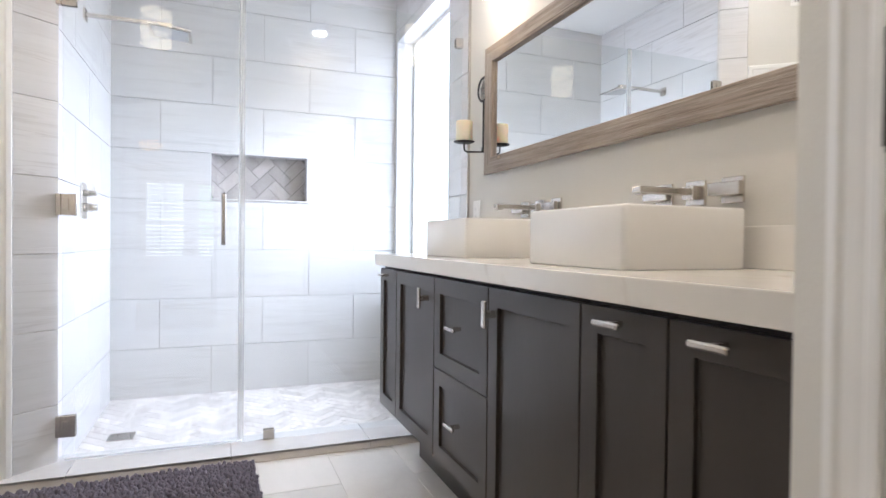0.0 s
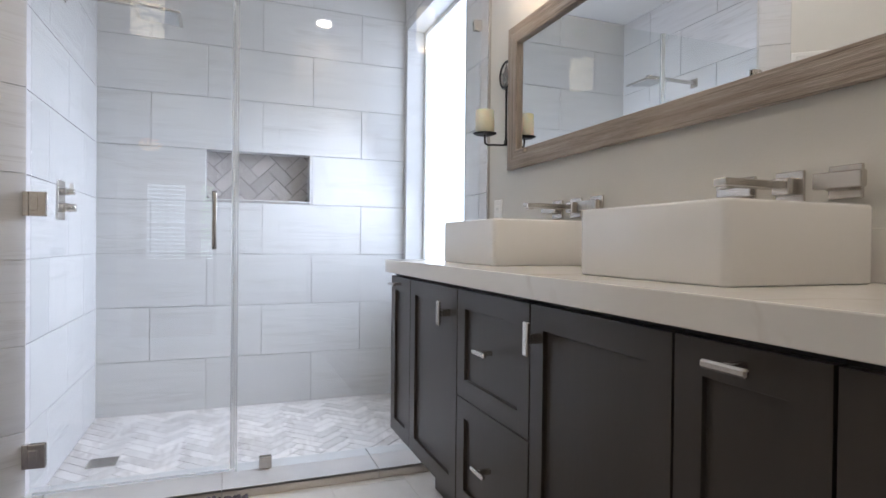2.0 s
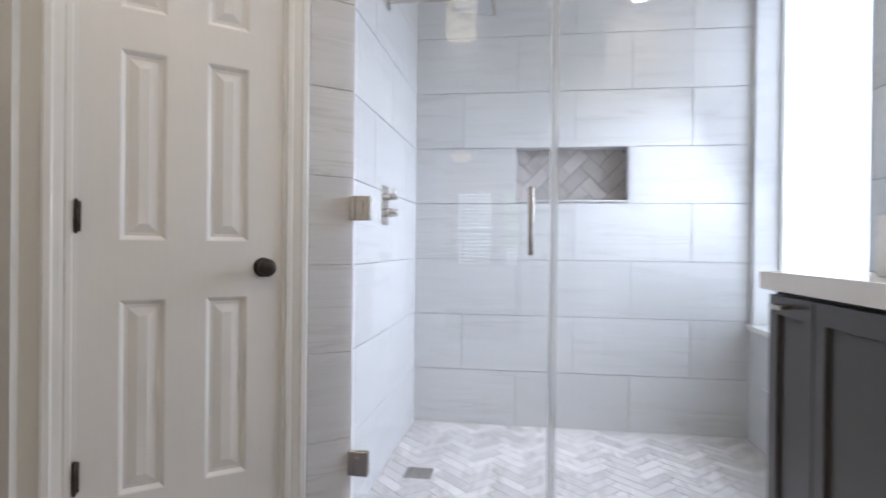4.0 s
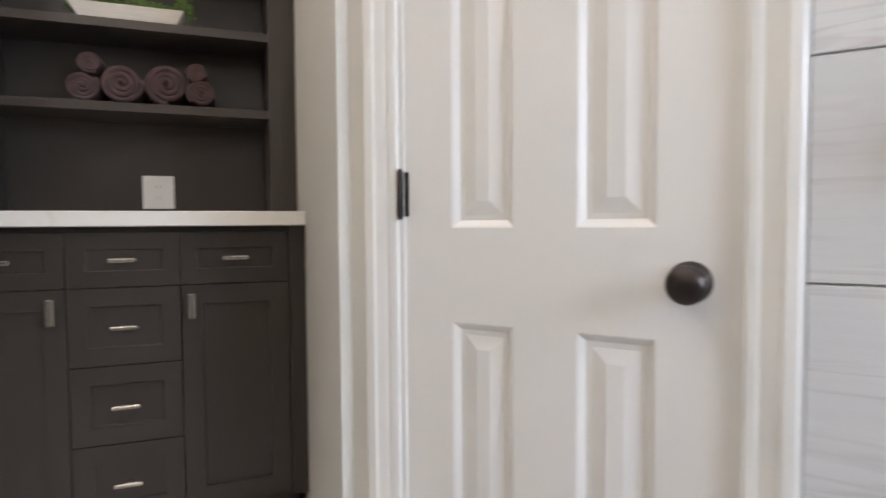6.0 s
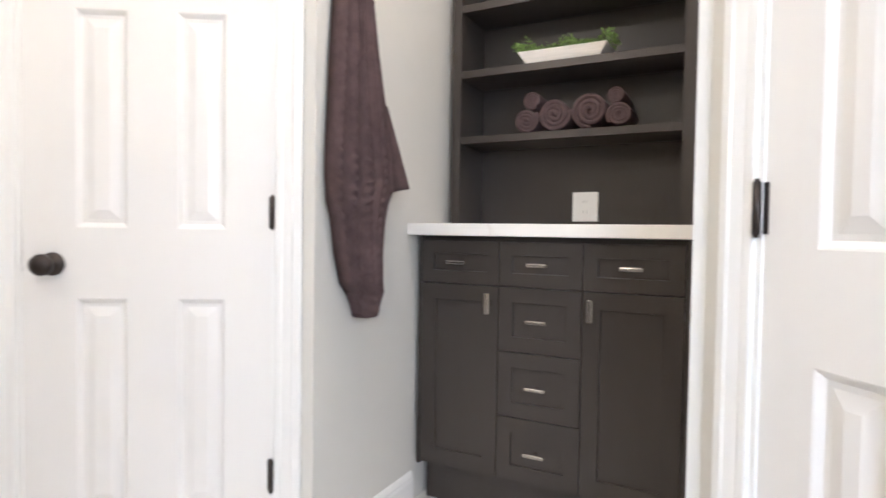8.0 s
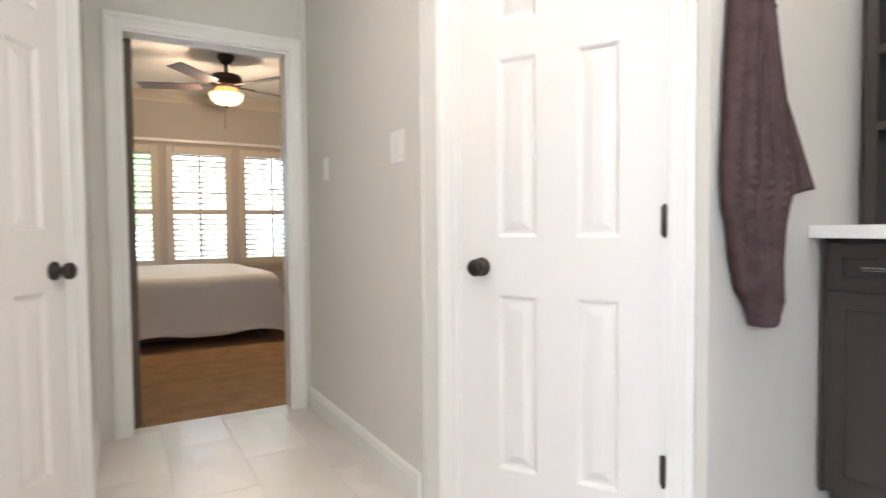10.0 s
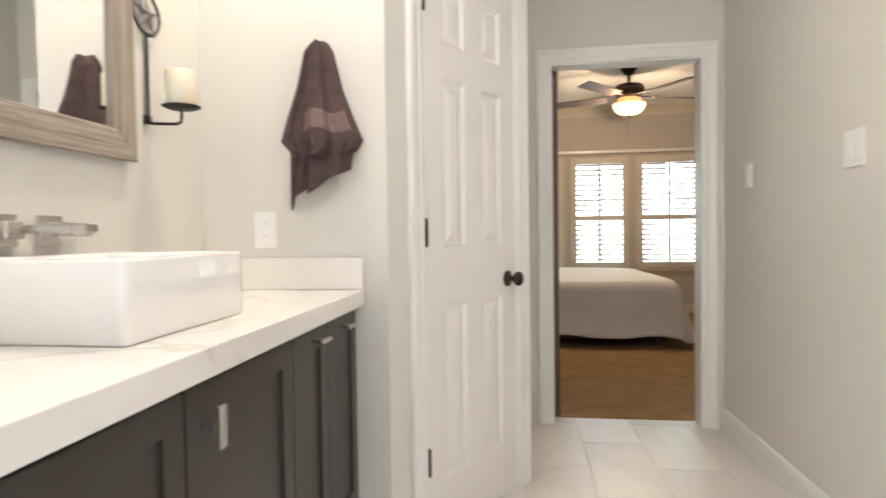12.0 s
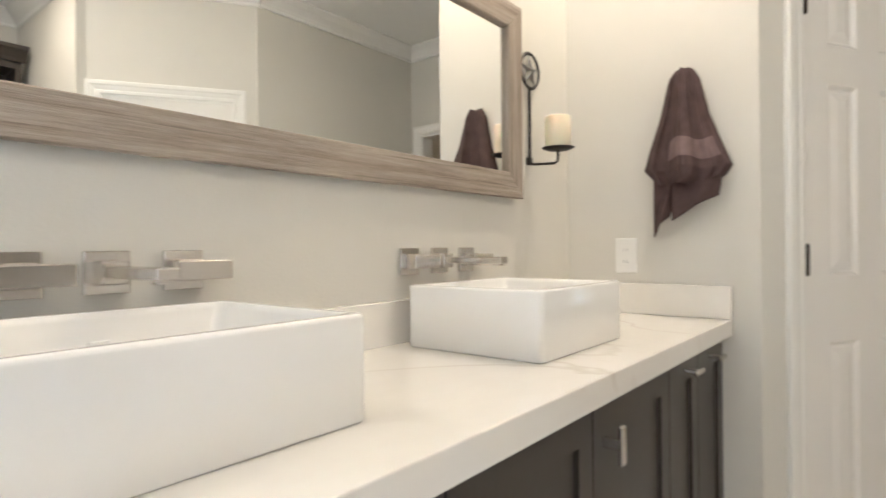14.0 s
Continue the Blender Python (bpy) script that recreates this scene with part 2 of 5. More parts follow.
TOWELB = mat("towel_border_weave", (0.185, 0.13, 0.125), 0.85, var=0.15, scale=40, bump=0.5, bscale=400, spec=0.2)
RUG = mat("grey_violet_chenille", (0.17, 0.155, 0.185), 0.95, var=0.25, scale=40, bump=0.6, bscale=200, spec=0.1)
PLASTIC = mat("white_plastic", (0.82, 0.81, 0.78), 0.3, var=0.01)
SLOT = mat("dark_slot", (0.03, 0.03, 0.03), 0.6)
GREYMARK = mat("grey_marking", (0.45, 0.45, 0.45), 0.5)
LEAF = mat("boxwood_green", (0.12, 0.20, 0.035), 0.6, var=0.4, scale=30, rand=0.2)
WHITEWASH = mat("whitewashed_wood", (0.66, 0.62, 0.56), 0.7, var=0.15, scale=8, bump=0.3, bscale=40, stretch=(1, 0.3, 5))
CARPET = mat("tan_carpet", (0.36, 0.225, 0.115), 0.97, var=0.2, scale=7, bump=0.8, bscale=300, spec=0.08)
SPREAD = mat("white_bedspread", (0.74, 0.72, 0.70), 0.9, var=0.03, scale=6, bump=0.4, bscale=150, spec=0.2)
BEDBOX = mat("dark_bed_base", (0.08, 0.055, 0.045), 0.8, var=0.2, scale=10)
SHUT = mat("cream_shutter_paint", (0.62, 0.57, 0.47), 0.5, var=0.02, scale=4)
BPAINT = mat("bedroom_paint", (0.50, 0.47, 0.42), 0.8, var=0.02, scale=2, bump=0.1, bscale=120)
FANW = mat("fan_blade_wood", (0.11, 0.08, 0.075), 0.38, var=0.25, scale=8, stretch=(1, 8, 1))
BOWL = glow("lit_amber_bowl", (1.0, 0.66, 0.30), 1.5)
COLLAR = glow("amber_glow_collar", (1.0, 0.42, 0.12), 0.7)
LENS = glow("lit_can_lens", (1.0, 0.93, 0.82), 25.0)
DRUM = glow("lit_drum_shade", (1.0, 0.84, 0.58), 3.6)
DARKWOOD = mat("dark_door_edge", (0.10, 0.07, 0.05), 0.5, var=0.15, scale=6)

# ---- building helpers ----


def place(bm, m):
    bmesh.ops.transform(bm, matrix=m, verts=bm.verts)
    return bm


def box(x0, x1, y0, y1, z0, z1, bevel=0.0, seg=1):
    bm = bmesh.new()
    bmesh.ops.create_cube(bm, size=1.0)
    for v in bm.verts:
        v.co = Vector((x0 + (v.co.x + 0.5) * (x1 - x0), y0 + (v.co.y + 0.5) * (y1 - y0), z0 + (v.co.z + 0.5) * (z1 - z0)))
    if bevel:
        bmesh.ops.bevel(bm, geom=bm.edges[:], offset=bevel, segments=seg, affect='EDGES', profile=0.5)
    return bm


def lathe(profile, n=24, axis='z'):
    """A turned solid from (radius, height) pairs."""
    bm = bmesh.new()
    rings = []
    for r, h in profile:
        if r < 1e-6:
            rings.append([bm.verts.new((0, 0, h))])
        else:
            rings.append([bm.verts.new((r * math.cos(2 * math.pi * i / n), r * math.sin(2 * math.pi * i / n), h)) for i in range(n)])
    for a, b in zip(rings, rings[1:]):
        for i in range(n):
            va = [a[i % len(a)], a[(i + 1) % len(a)]]
            vb = [b[(i + 1) % len(b)], b[i % len(b)]]
            vs = list(dict.fromkeys(va + vb))
            if len(vs) > 2:
                bm.faces.new(vs)
    bmesh.ops.recalc_face_normals(bm, faces=bm.faces)
    for f in bm.faces:
        f.smooth = True
    if axis == 'y':
        place(bm, Matrix.Rotation(radians(90), 4, 'X'))
    elif axis == 'x':
        place(bm, Matrix.Rotation(radians(90), 4, 'Y'))
    return bm


def tube(points, r, n=8):
    """A round bar along a polyline."""
    bm = bmesh.new()
    pts = [Vector(p) for p in points]
    rings = []
    up = Vector((0.31, 0.17, 0.93))
    for i, p in enumerate(pts):
        d = (pts[min(i + 1, len(pts) - 1)] - pts[max(i - 1, 0)]).normalized()
        a = d.cross(up)
        if a.length < 0.2:
            a = d.cross(Vector((1, 0, 0)))
        a.normalize()
        b = d.cross(a).normalized()
        rings.append([bm.verts.new(p + r * (math.cos(2 * math.pi * k / n) * a + math.sin(2 * math.pi * k / n) * b)) for k in range(n)])
    for a, b in zip(rings, rings[1:]):
        for k in range(n):
            bm.faces.new((a[k], a[(k + 1) % n], b[(k + 1) % n], b[k]))
    bm.faces.new(rings[0])
    bm.faces.new(rings[-1][::-1])
    bmesh.ops.recalc_face_normals(bm, faces=bm.faces)
    for f in bm.faces:
        f.smooth = True
    return bm


def join(*bms):
    out = bmesh.new()
    for b in bms:
        me = bpy.data.meshes.new("tmp")
        b.to_mesh(me)
        b.free()
        out.from_mesh(me)
        bpy.data.meshes.remove(me)
    return out


def mesh_of(name, bm, material):
    me = bpy.data.meshes.new(name)
    bm.to_mesh(me)
    bm.free()
    me.materials.append(material)
    return me


def part(name, bm, material, parent=None, label=""):
    """One mesh object under a thing or a part, in the thing's own axes."""
    ob = new(name, mesh_of(name, bm, material))
    if parent is not None:
        ob.parent = parent
    return tagged(ob, label)


def piece(name, me, parent, m):
    """A repeated piece that shares its mesh."""
    ob = new(name, me)
    ob.parent = parent
    ob.matrix_basis = m
    return ob


def thing(name, m, label, category, group=""):
    ob = new(name)
    ob.empty_display_size = 0.05
    ob.matrix_world = m
    return tagged(ob, label, category, group)


def structure(name, bm, material, label="", category="", m=None):
    ob = new(name, mesh_of(name, bm, material))
    if m is not None:
        ob.matrix_world = m
    return tagged(ob, label, category, kind="structure")


def panelled(w, h, thick, panels, profile):
    """A slab in the x-z plane, front at y=0 facing -y, with sunk or raised panels (x0, x1, z0, z1); profile: (inset, depth) steps."""
    bm = bmesh.new()
    xs = sorted({0.0, w, *(p[0] for p in panels), *(p[1] for p in panels)})
    zs = sorted({0.0, h, *(p[2] for p in panels), *(p[3] for p in panels)})

    def quad(a, b, c, d):
        bm.faces.new([bm.verts.new(v) for v in (a, b, c, d)])

    for xa, xb in zip(xs, xs[1:]):
        for za, zb in zip(zs, zs[1:]):
            hit = [p for p in panels if p[0] - 1e-6 <= xa and xb <= p[1] + 1e-6 and p[2] - 1e-6 <= za and zb <= p[3] + 1e-6]
            if not hit:
                quad((xa, 0, za), (xb, 0, za), (xb, 0, zb), (xa, 0, zb))
    for x0, x1, z0, z1 in panels:
        last = None
        for inset, depth in [(0.0, 0.0), *profile]:
            r = [(x0 + inset, depth, z0 + inset), (x1 - inset, depth, z0 + inset), (x1 - inset, depth, z1 - inset), (x0 + inset, depth, z1 - inset)]
            if last:
                for i in range(4):
                    j = (i + 1) % 4
                    quad(last[i], last[j], r[j], r[i])
            last = r
        quad(*last)
    quad((w, thick, 0), (0, thick, 0), (0, thick, h), (w, thick, h))
    quad((0, thick, 0), (0, 0, 0), (0, 0, h), (0, thick, h))
    quad((w, 0, 0), (w, thick, 0), (w, thick, h), (w, 0, h))
    quad((0, 0, h), (w, 0, h), (w, thick, h), (0, thick, h))
    quad((0, thick, 0), (w, thick, 0), (w, 0, 0), (0, 0, 0))
    bmesh.ops.remove_doubles(bm, verts=bm.verts, dist=1e-5)
    bmesh.ops.recalc_face_normals(bm, faces=bm.faces)
    return bm


def wall(name, x, y, turn, length, z0, z1, openings=(), thick=0.12, material=None, label="", extend=(0, 0)):
    """A wall whose front face runs from (x, y) along turn degrees and faces to the right of that way; openings (s0, s1, z0, z1)."""
    ss = sorted({-extend[0], length + extend[1], *(o[0] for o in openings), *(o[1] for o in openings)})
    zz = sorted({z0, z1, *(o[2] for o in openings), *(o[3] for o in openings)})
    bms = []
    for sa, sb in zip(ss, ss[1:]):
        run = None
        for za, zb in zip(zz, zz[1:]):
            hole = any(o[0] - 1e-6 <= sa and sb <= o[1] + 1e-6 and o[2] - 1e-6 <= za and zb <= o[3] + 1e-6 for o in openings)
            if hole:
                if run:
                    bms.append(box(sa, sb, 0, thick, *run))
                run = None
            else:
                run = (run[0], zb) if run else (za, zb)
        if run:
            bms.append(box(sa, sb, 0, thick, *run))
    bm = join(*bms)
    bmesh.ops.remove_doubles(bm, verts=bm.verts, dist=1e-5)
    return structure(name, bm, material or PAINT, label, "wall", pose(x, y, 0, 0, 0, turn))


def clip_poly(poly, x0, x1, y0, y1):
    for axis, lim, sign in ((0, x0, 1), (0, x1, -1), (1, y0, 1), (1, y1, -1)):
        out = []
        for i, a in enumerate(poly):
            b = poly[(i + 1) % len(poly)]
            ia, ib = (a[axis] - lim) * sign >= 0, (b[axis] - lim) * sign >= 0
            if ia:
                out.append(a)
            if ia != ib:
                k = (lim - a[axis]) / (b[axis] - a[axis])
                out.append((a[0] + k * (b[0] - a[0]), a[1] + k * (b[1] - a[1])))
        poly = out
        if len(poly) < 3:
            return []
    return poly


def prism(poly, z0, z1, rim=0.0012):
    """A flat-topped piece with a slightly eased edge."""
    bm = bmesh.new()
    cx, cy = sum(p[0] for p in poly) / len(poly), sum(p[1] for p in poly) / len(poly)

    def ring(z, k):
        return [bm.verts.new((cx + (px - cx) * k, cy + (py - cy) * k, z)) for px, py in poly]

    size = max(max(abs(p[0] - cx), abs(p[1] - cy)) for p in poly)
    k = 1 - rim / max(size, 0.01)
    a, b, c = ring(z0, 1), ring(z1 - rim, 1), ring(z1, k)
    n = len(poly)
    for lo, hi in ((a, b), (b, c)):
        for i in range(n):
            bm.faces.new((lo[i], lo[(i + 1) % n], hi[(i + 1) % n], hi[i]))
    bm.faces.new(c)
    bmesh.ops.recalc_face_normals(bm, faces=bm.faces)
    return bm


def herringbone(x0, x1, y0, y1, wide, ratio, joint, turn=45.0):
    """Polygons of a herringbone laid at an angle, cut to a rectangle."""
    ca, sa = math.cos(radians(turn)), math.sin(radians(turn))
    cx, cy = (x0 + x1) / 2, (y0 + y1) / 2
    reach = math.hypot(x1 - x0, y1 - y0) / 2 / wide + 2 * ratio
    n, out, g = ratio, [], joint / 2 / wide
    lim = int(reach)
    for k in range(-lim, lim + 1):
        for m in range(-lim // (2 * n) - 2, lim // (2 * n) + 3):
            for r in ((k + 2 * n * m, k, n, 1), (k, k - 2 * n + 1 + 2 * n * m, 1, n)):
                if abs(r[0]) > reach or abs(r[1]) > reach:
                    continue
                corners = [(r[0] + g, r[1] + g), (r[0] + r[2] - g, r[1] + g), (r[0] + r[2] - g, r[1] + r[3] - g), (r[0] + g, r[1] + r[3] - g)]
                poly = [(cx + wide * (ca * a - sa * b), cy + wide * (sa * a + ca * b)) for a, b in corners]
                poly = clip_poly(poly, x0, x1, y0, y1)
                if len(poly) >= 3:
                    area = abs(sum(poly[i][0] * poly[(i + 1) % len(poly)][1] - poly[(i + 1) % len(poly)][0] * poly[i][1] for i in range(len(poly)))) / 2
                    if area > wide * wide * 0.06:
                        out.append((poly, 0 if r[2] > r[3] else 1))
    return out

# ---- structure ----
H = 2.74
floor_bath = structure("floor", join(box(-2.6, 1.75, -0.86, 2.95, -0.16, -0.0022)), FGROUT, "pale grout bed under large stone-look floor tiles", "floor")
structure("floor_shower", box(-0.60, 1.60, 2.95, 4.50, -0.20, -0.040), HGROUT, "pale grout bed of the shower floor", "floor")
structure("ceiling_bath", box(-2.7, 1.9, -0.86, 4.75, H, H + 0.15), CEIL, "flat white painted ceiling", "ceiling")

EAST = wall("wall_east", 1.445, 4.365, -90, 3.60, -0.2, H, [(0.055, 1.07, 0.57, 2.43)], 0.16, label="warm greige painted wall behind the vanity", extend=(0.2, 0.2))
NORTH = wall("wall_north", -0.395, 4.365, 0, 1.84, -0.2, H, [(0.583, 1.201, 1.239, 1.553)], 0.14, GROUT, "tiled back wall of the shower", (0.15, 0.2))
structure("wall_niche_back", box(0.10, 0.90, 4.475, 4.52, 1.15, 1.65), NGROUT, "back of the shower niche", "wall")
WEST = wall("wall_shower_west", -0.395, 3.14, 90, 1.225, -0.2, H, (), 0.14, GROUT, "tiled side wall of the shower", (0, 0.1))
DIAG_A = wall("wall_diagonal_north", -1.166, 2.47, 40.3, 1.028, 0, H, [(0.159, 0.781, 0, 2.045)], 0.12, label="pale greige wall around a closet door")
wall("wall_alcove_north", -2.25, 2.47, 0, 1.084, 0, H, (), 0.10, label="greige side wall of the linen alcove", extend=(0.1, 0.03))
wall("wall_alcove_back", -2.215, 1.49, 90, 0.98, 0, H, (), 0.12, label="greige back wall of the linen alcove", extend=(0.1, 0.1))
wall("wall_alcove_south", -1.215, 1.49, 180, 1.034, 0, H, (), 0.10, label="greige side wall of the linen alcove", extend=(0.03, 0.1))
DIAG_B = wall("wall_diagonal_south", -0.70, 0.646, 121.4, 0.989, 0, H, [(0.155, 0.865, 0, 2.045)], 0.12, label="pale greige wall around a closet door")
PWEST = wall("wall_passage_west", -0.70, -0.742, 90, 1.388, 0, H, (), 0.12, label="pale grey painted passage wall", extend=(0.1, 0.02))
SOUTH = wall("wall_south", 0.377, -0.742, 180, 1.077, 0, H, [(0.147, 0.977, 0, 2.045)], 0.12, label="wall with the bedroom doorway", extend=(0.1, 0.1))
wall("wall_passage_east", 0.377, 0.018, -90, 0.76, 0, H, (), 0.12, label="short painted passage wall", extend=(0.02, 0.1))
DIAG_C = wall("wall_diagonal_east", 0.822, 0.765, 239.2, 0.87, 0, H, [(0.17, 0.80, 0, 2.13)], 0.12, label="painted wall around a closet door")
wall("wall_towel", 1.445, 0.765, 180, 0.623, 0, H, (), 0.10, label="cream painted wall beside the vanity", extend=(0.1, 0.0))


# shower curb
curb = structure("shower_curb", join(box(-0.62, 1.445, 2.955, 3.20, -0.05, 0.028)), GROUT, "low stone-look tiled shower curb", "curb")


# casings, jambs and baseboards
def casing_profile(length, w=0.075, d=0.018, m0=0.0, m1=0.0):
    """A moulded trim stick along z: flat back, stepped and rounded front."""
    pts = [(0, 0), (0, -d * 0.45), (0.004, -d * 0.55), (0.016, -d * 0.60), (0.022, -d * 0.50), (w * 0.40, -d * 0.62), (w * 0.62, -d * 0.78), (w * 0.70, -d), (w * 0.92, -d), (w, -d * 0.8), (w, 0)]
    bm = bmesh.new()
    lo = [bm.verts.new((px, py, -m0 * px)) for px, py in pts]
    hi = [bm.verts.new((px, py, length + m1 * px)) for px, py in pts]
    n = len(pts)
    for i in range(n):
        bm.faces.new((lo[i], lo[(i + 1) % n], hi[(i + 1) % n], hi[i]))
    bm.faces.new(lo[::-1])
    bm.faces.new(hi)
    bmesh.ops.recalc_face_normals(bm, faces=bm.faces)
    return bm


def door_trim(name, x, y, turn, s0, s1, head=2.045, w=0.072, depth=0.12):
    """Casing on three sides and a jamb lining round an opening of a wall."""
    m = pose(x, y, 0, 0, 0, turn)
    flip = Matrix.Diagonal((-1, 1, 1, 1))
    left = place(casing_profile(head - 0.004, m1=1), Matrix.Translation((s0 + 0.004, 0, 0)) @ flip)
    right = place(casing_profile(head - 0.004, m1=1), Matrix.Translation((s1 - 0.004, 0, 0)))
    top = place(casing_profile(s1 - s0 - 0.008, m0=1, m1=1), Matrix(((0, 0, 1, s0 + 0.004), (0, 1, 0, 0), (1, 0, 0, head - 0.004), (0, 0, 0, 1))))
    for b in (left, right, top):
        bmesh.ops.recalc_face_normals(b, faces=b.faces)
    t = structure(name, join(left, right, top), TRIM, "white moulded door casing", "trim", m)
    structure("trim_jamb", join(box(s0 - 0.001, s0 + 0.016, 0.0, depth, 0, head), box(s1 - 0.016, s1 + 0.001, 0.0, depth, 0, head),
                                box(s0 + 0.016, s1 - 0.016, 0.0, depth, head - 0.016, head + 0.001)), TRIM, "white painted door jamb", "trim", m)
    return t


door_trim("trim_casing_a", -1.166, 2.47, 40.3, 0.159, 0.781)
door_trim("trim_casing_b", -0.70, 0.646, 121.4, 0.155, 0.865)
door_trim("trim_casing_c", 0.822, 0.765, 239.2, 0.17, 0.80, 2.13)
door_trim("trim_casing_bedroom", 0.377, -0.742, 180, 0.147, 0.977)


def baseboard(x, y, turn, s0, s1, h=0.12):
    pts = [(0, 0), (-0.014, 0), (-0.014, h * 0.72), (-0.011, h * 0.80), (-0.011, h * 0.86), (-0.006, h * 0.97), (-0.002, h), (0, h)]
    bm = bmesh.new()
    a = [bm.verts.new((s0, p, q)) for p, q in pts]
    b = [bm.verts.new((s1, p, q)) for p, q in pts]
    n = len(pts)
    for i in range(n):
        bm.faces.new((a[i], a[(i + 1) % n], b[(i + 1) % n], b[i]))
    bm.faces.new(a)
    bm.faces.new(b[::-1])
    bmesh.ops.recalc_face_normals(bm, faces=bm.faces)
    return structure("baseboard", bm, TRIM, "white painted baseboard with a moulded top", "baseboard", pose(x, y, 0, 0, 0, turn))


baseboard(-0.70, -0.742, 90, 0.0, 1.388)
baseboard(-1.166, 2.47, 40.3, 0.0, 0.087)
baseboard(-0.70, 0.646, 121.4, 0.937, 0.989)
baseboard(-1.215, 1.49, 180, 0.0, 0.525)
baseboard(-2.25, 2.47, 0, 0.50, 1.084)
baseboard(0.822, 0.765, 239.2, 0.0, 0.097)
baseboard(0.377, 0.018, -90, 0.0, 0.755)


def crown(x, y, turn, s0, s1, z=H, size=0.09, material=None):
    k = size
    pts = [(0, 0), (-k, 0), (-k, -0.012), (-k * 0.85, -0.02), (-k * 0.55, -k * 0.42), (-k * 0.28, -k * 0.72), (-0.014, -k * 0.9), (-0.014, -k * 1.12), (0, -k * 1.12)]
    bm = bmesh.new()
    a = [bm.verts.new((s0, p, z + q)) for p, q in pts]
    b = [bm.verts.new((s1, p, z + q)) for p, q in pts]
    n = len(pts)
    for i in range(n):
        bm.faces.new((a[i], a[(i + 1) % n], b[(i + 1) % n], b[i]))
    bm.faces.new(a)
    bm.faces.new(b[::-1])
    bmesh.ops.recalc_face_normals(bm, faces=bm.faces)
    return structure("trim_crown", bm, material or TRIM, "white crown moulding under the ceiling", "trim", pose(x, y, 0, 0, 0, turn))


for cr in ((-1.166, 2.47, 40.3, 0.0, 0.865), (-2.25, 2.47, 0, 0.0, 1.084), (-2.215, 1.49, 90, 0.0, 0.98), (-1.215, 1.49, 180, 0.0, 1.034),
           (-0.70, 0.646, 121.4, 0.0, 0.989), (-0.70, -0.742, 90, 0.0, 1.388), (0.377, -0.742, 180, 0.0, 1.077), (0.377, 0.018, -90, 0.0, 0.76),
           (0.822, 0.765, 239.2, 0.0, 0.87), (1.445, 0.765, 180, 0.0, 0.623), (1.445, 3.03, -90, 0.0, 2.265)):
    crown(*cr)


# ---- doors ----
def panel_door(name, x, y, turn, s0, s1, hinge_left, label, fx, fz, h=2.025):
    """A six-panel moulded door with knob, latch plate and three hinges."""
    w = s1 - s0
    xs, top = [w * f for f in fx], fz[3] + 0.122
    d = new(name, mesh_of(name, panelled(w, h, 0.036, [(xs[k], xs[k + 1], z0, z1) for k in (0, 2) for z0, z1 in ((fz[0], fz[1]), (fz[2], fz[3]), (top, h - 0.125))],
        [(0.004, 0.002), (0.014, 0.011), (0.024, 0.011), (0.050, 0.0035)]), DOORP))
    d.matrix_world = pose(x, y, 0, 0, 0, turn) @ Matrix.Translation((s0, 0.006, 0.008))
    tagged(d, label, "door", kind="structure")
    kx = w - 0.062 if hinge_left else 0.080
    knob = part("door_knob", join(
        place(lathe([(0.0, 0.0), (0.033, 0.0), (0.033, 0.004), (0.027, 0.009), (0.012, 0.012), (0.011, 0.03), (0.018, 0.036), (0.0285, 0.046),
                     (0.030, 0.055), (0.0265, 0.064), (0.015, 0.070), (0.0, 0.0715)], 28, 'y'), Matrix.Translation((kx, 0, 0.897)))), BRONZE, d, "dark bronze round door knob")
    ex = w + 0.002 if hinge_left else -0.002
    part("latch_plate", box(ex - 0.002, ex + 0.002, -0.003, 0.02, 0.875, 0.935), BRONZE, d, "dark bronze latch plate")
    hx = -0.004 if hinge_left else w + 0.004
    for hz in (0.295, 1.05 if name != "door_3" else 1.092, 1.81 if name != "door_3" else 1.895):
        bm = join(tube([(hx, -0.014, hz - 0.045), (hx, -0.014, hz + 0.045)], 0.0065, 10),
                  tube([(hx, -0.014, hz - 0.050), (hx, -0.014, hz + 0.050)], 0.0042, 8),
                  box(min(hx, hx + (0.012 if hinge_left else -0.012)), max(hx, hx + (0.012 if hinge_left else -0.012)), -0.004, 0.0, hz - 0.044, hz + 0.044))
        part("hinge", bm, BRONZE, d, "dark bronze butt hinge")
    return d


panel_door("door_1", -1.166, 2.47, 40.3, 0.175, 0.765, True, "closed white six-panel closet door with a dark knob", (0.178, 0.393, 0.59, 0.81), (0.217, 0.802, 0.983, 1.555))
panel_door("door_2", -0.70, 0.646, 121.4, 0.171, 0.849, False, "closed white six-panel door lit brightly by the window", (0.209, 0.415, 0.612, 0.81), (0.195, 0.802, 1.0, 1.605))
panel_door("door_3", 0.822, 0.765, 239.2, 0.186, 0.784, True, "closed white six-panel door beside the vanity", (0.182, 0.413, 0.59, 0.826), (0.20, 0.832, 1.037, 1.645), 2.11)
# bedroom door swung into the bedroom, seen on edge
bd = structure("door_4", box(0.0, 0.036, 0.0, 0.80, 0.01, 2.03, 0.003), DARKWOOD, "dark wooden bedroom door standing open into the bedroom", "door",
               pose(0.176, -0.862, 0, 0, 0, 180) @ Matrix.Translation((-0.036, 0.0, 0)))


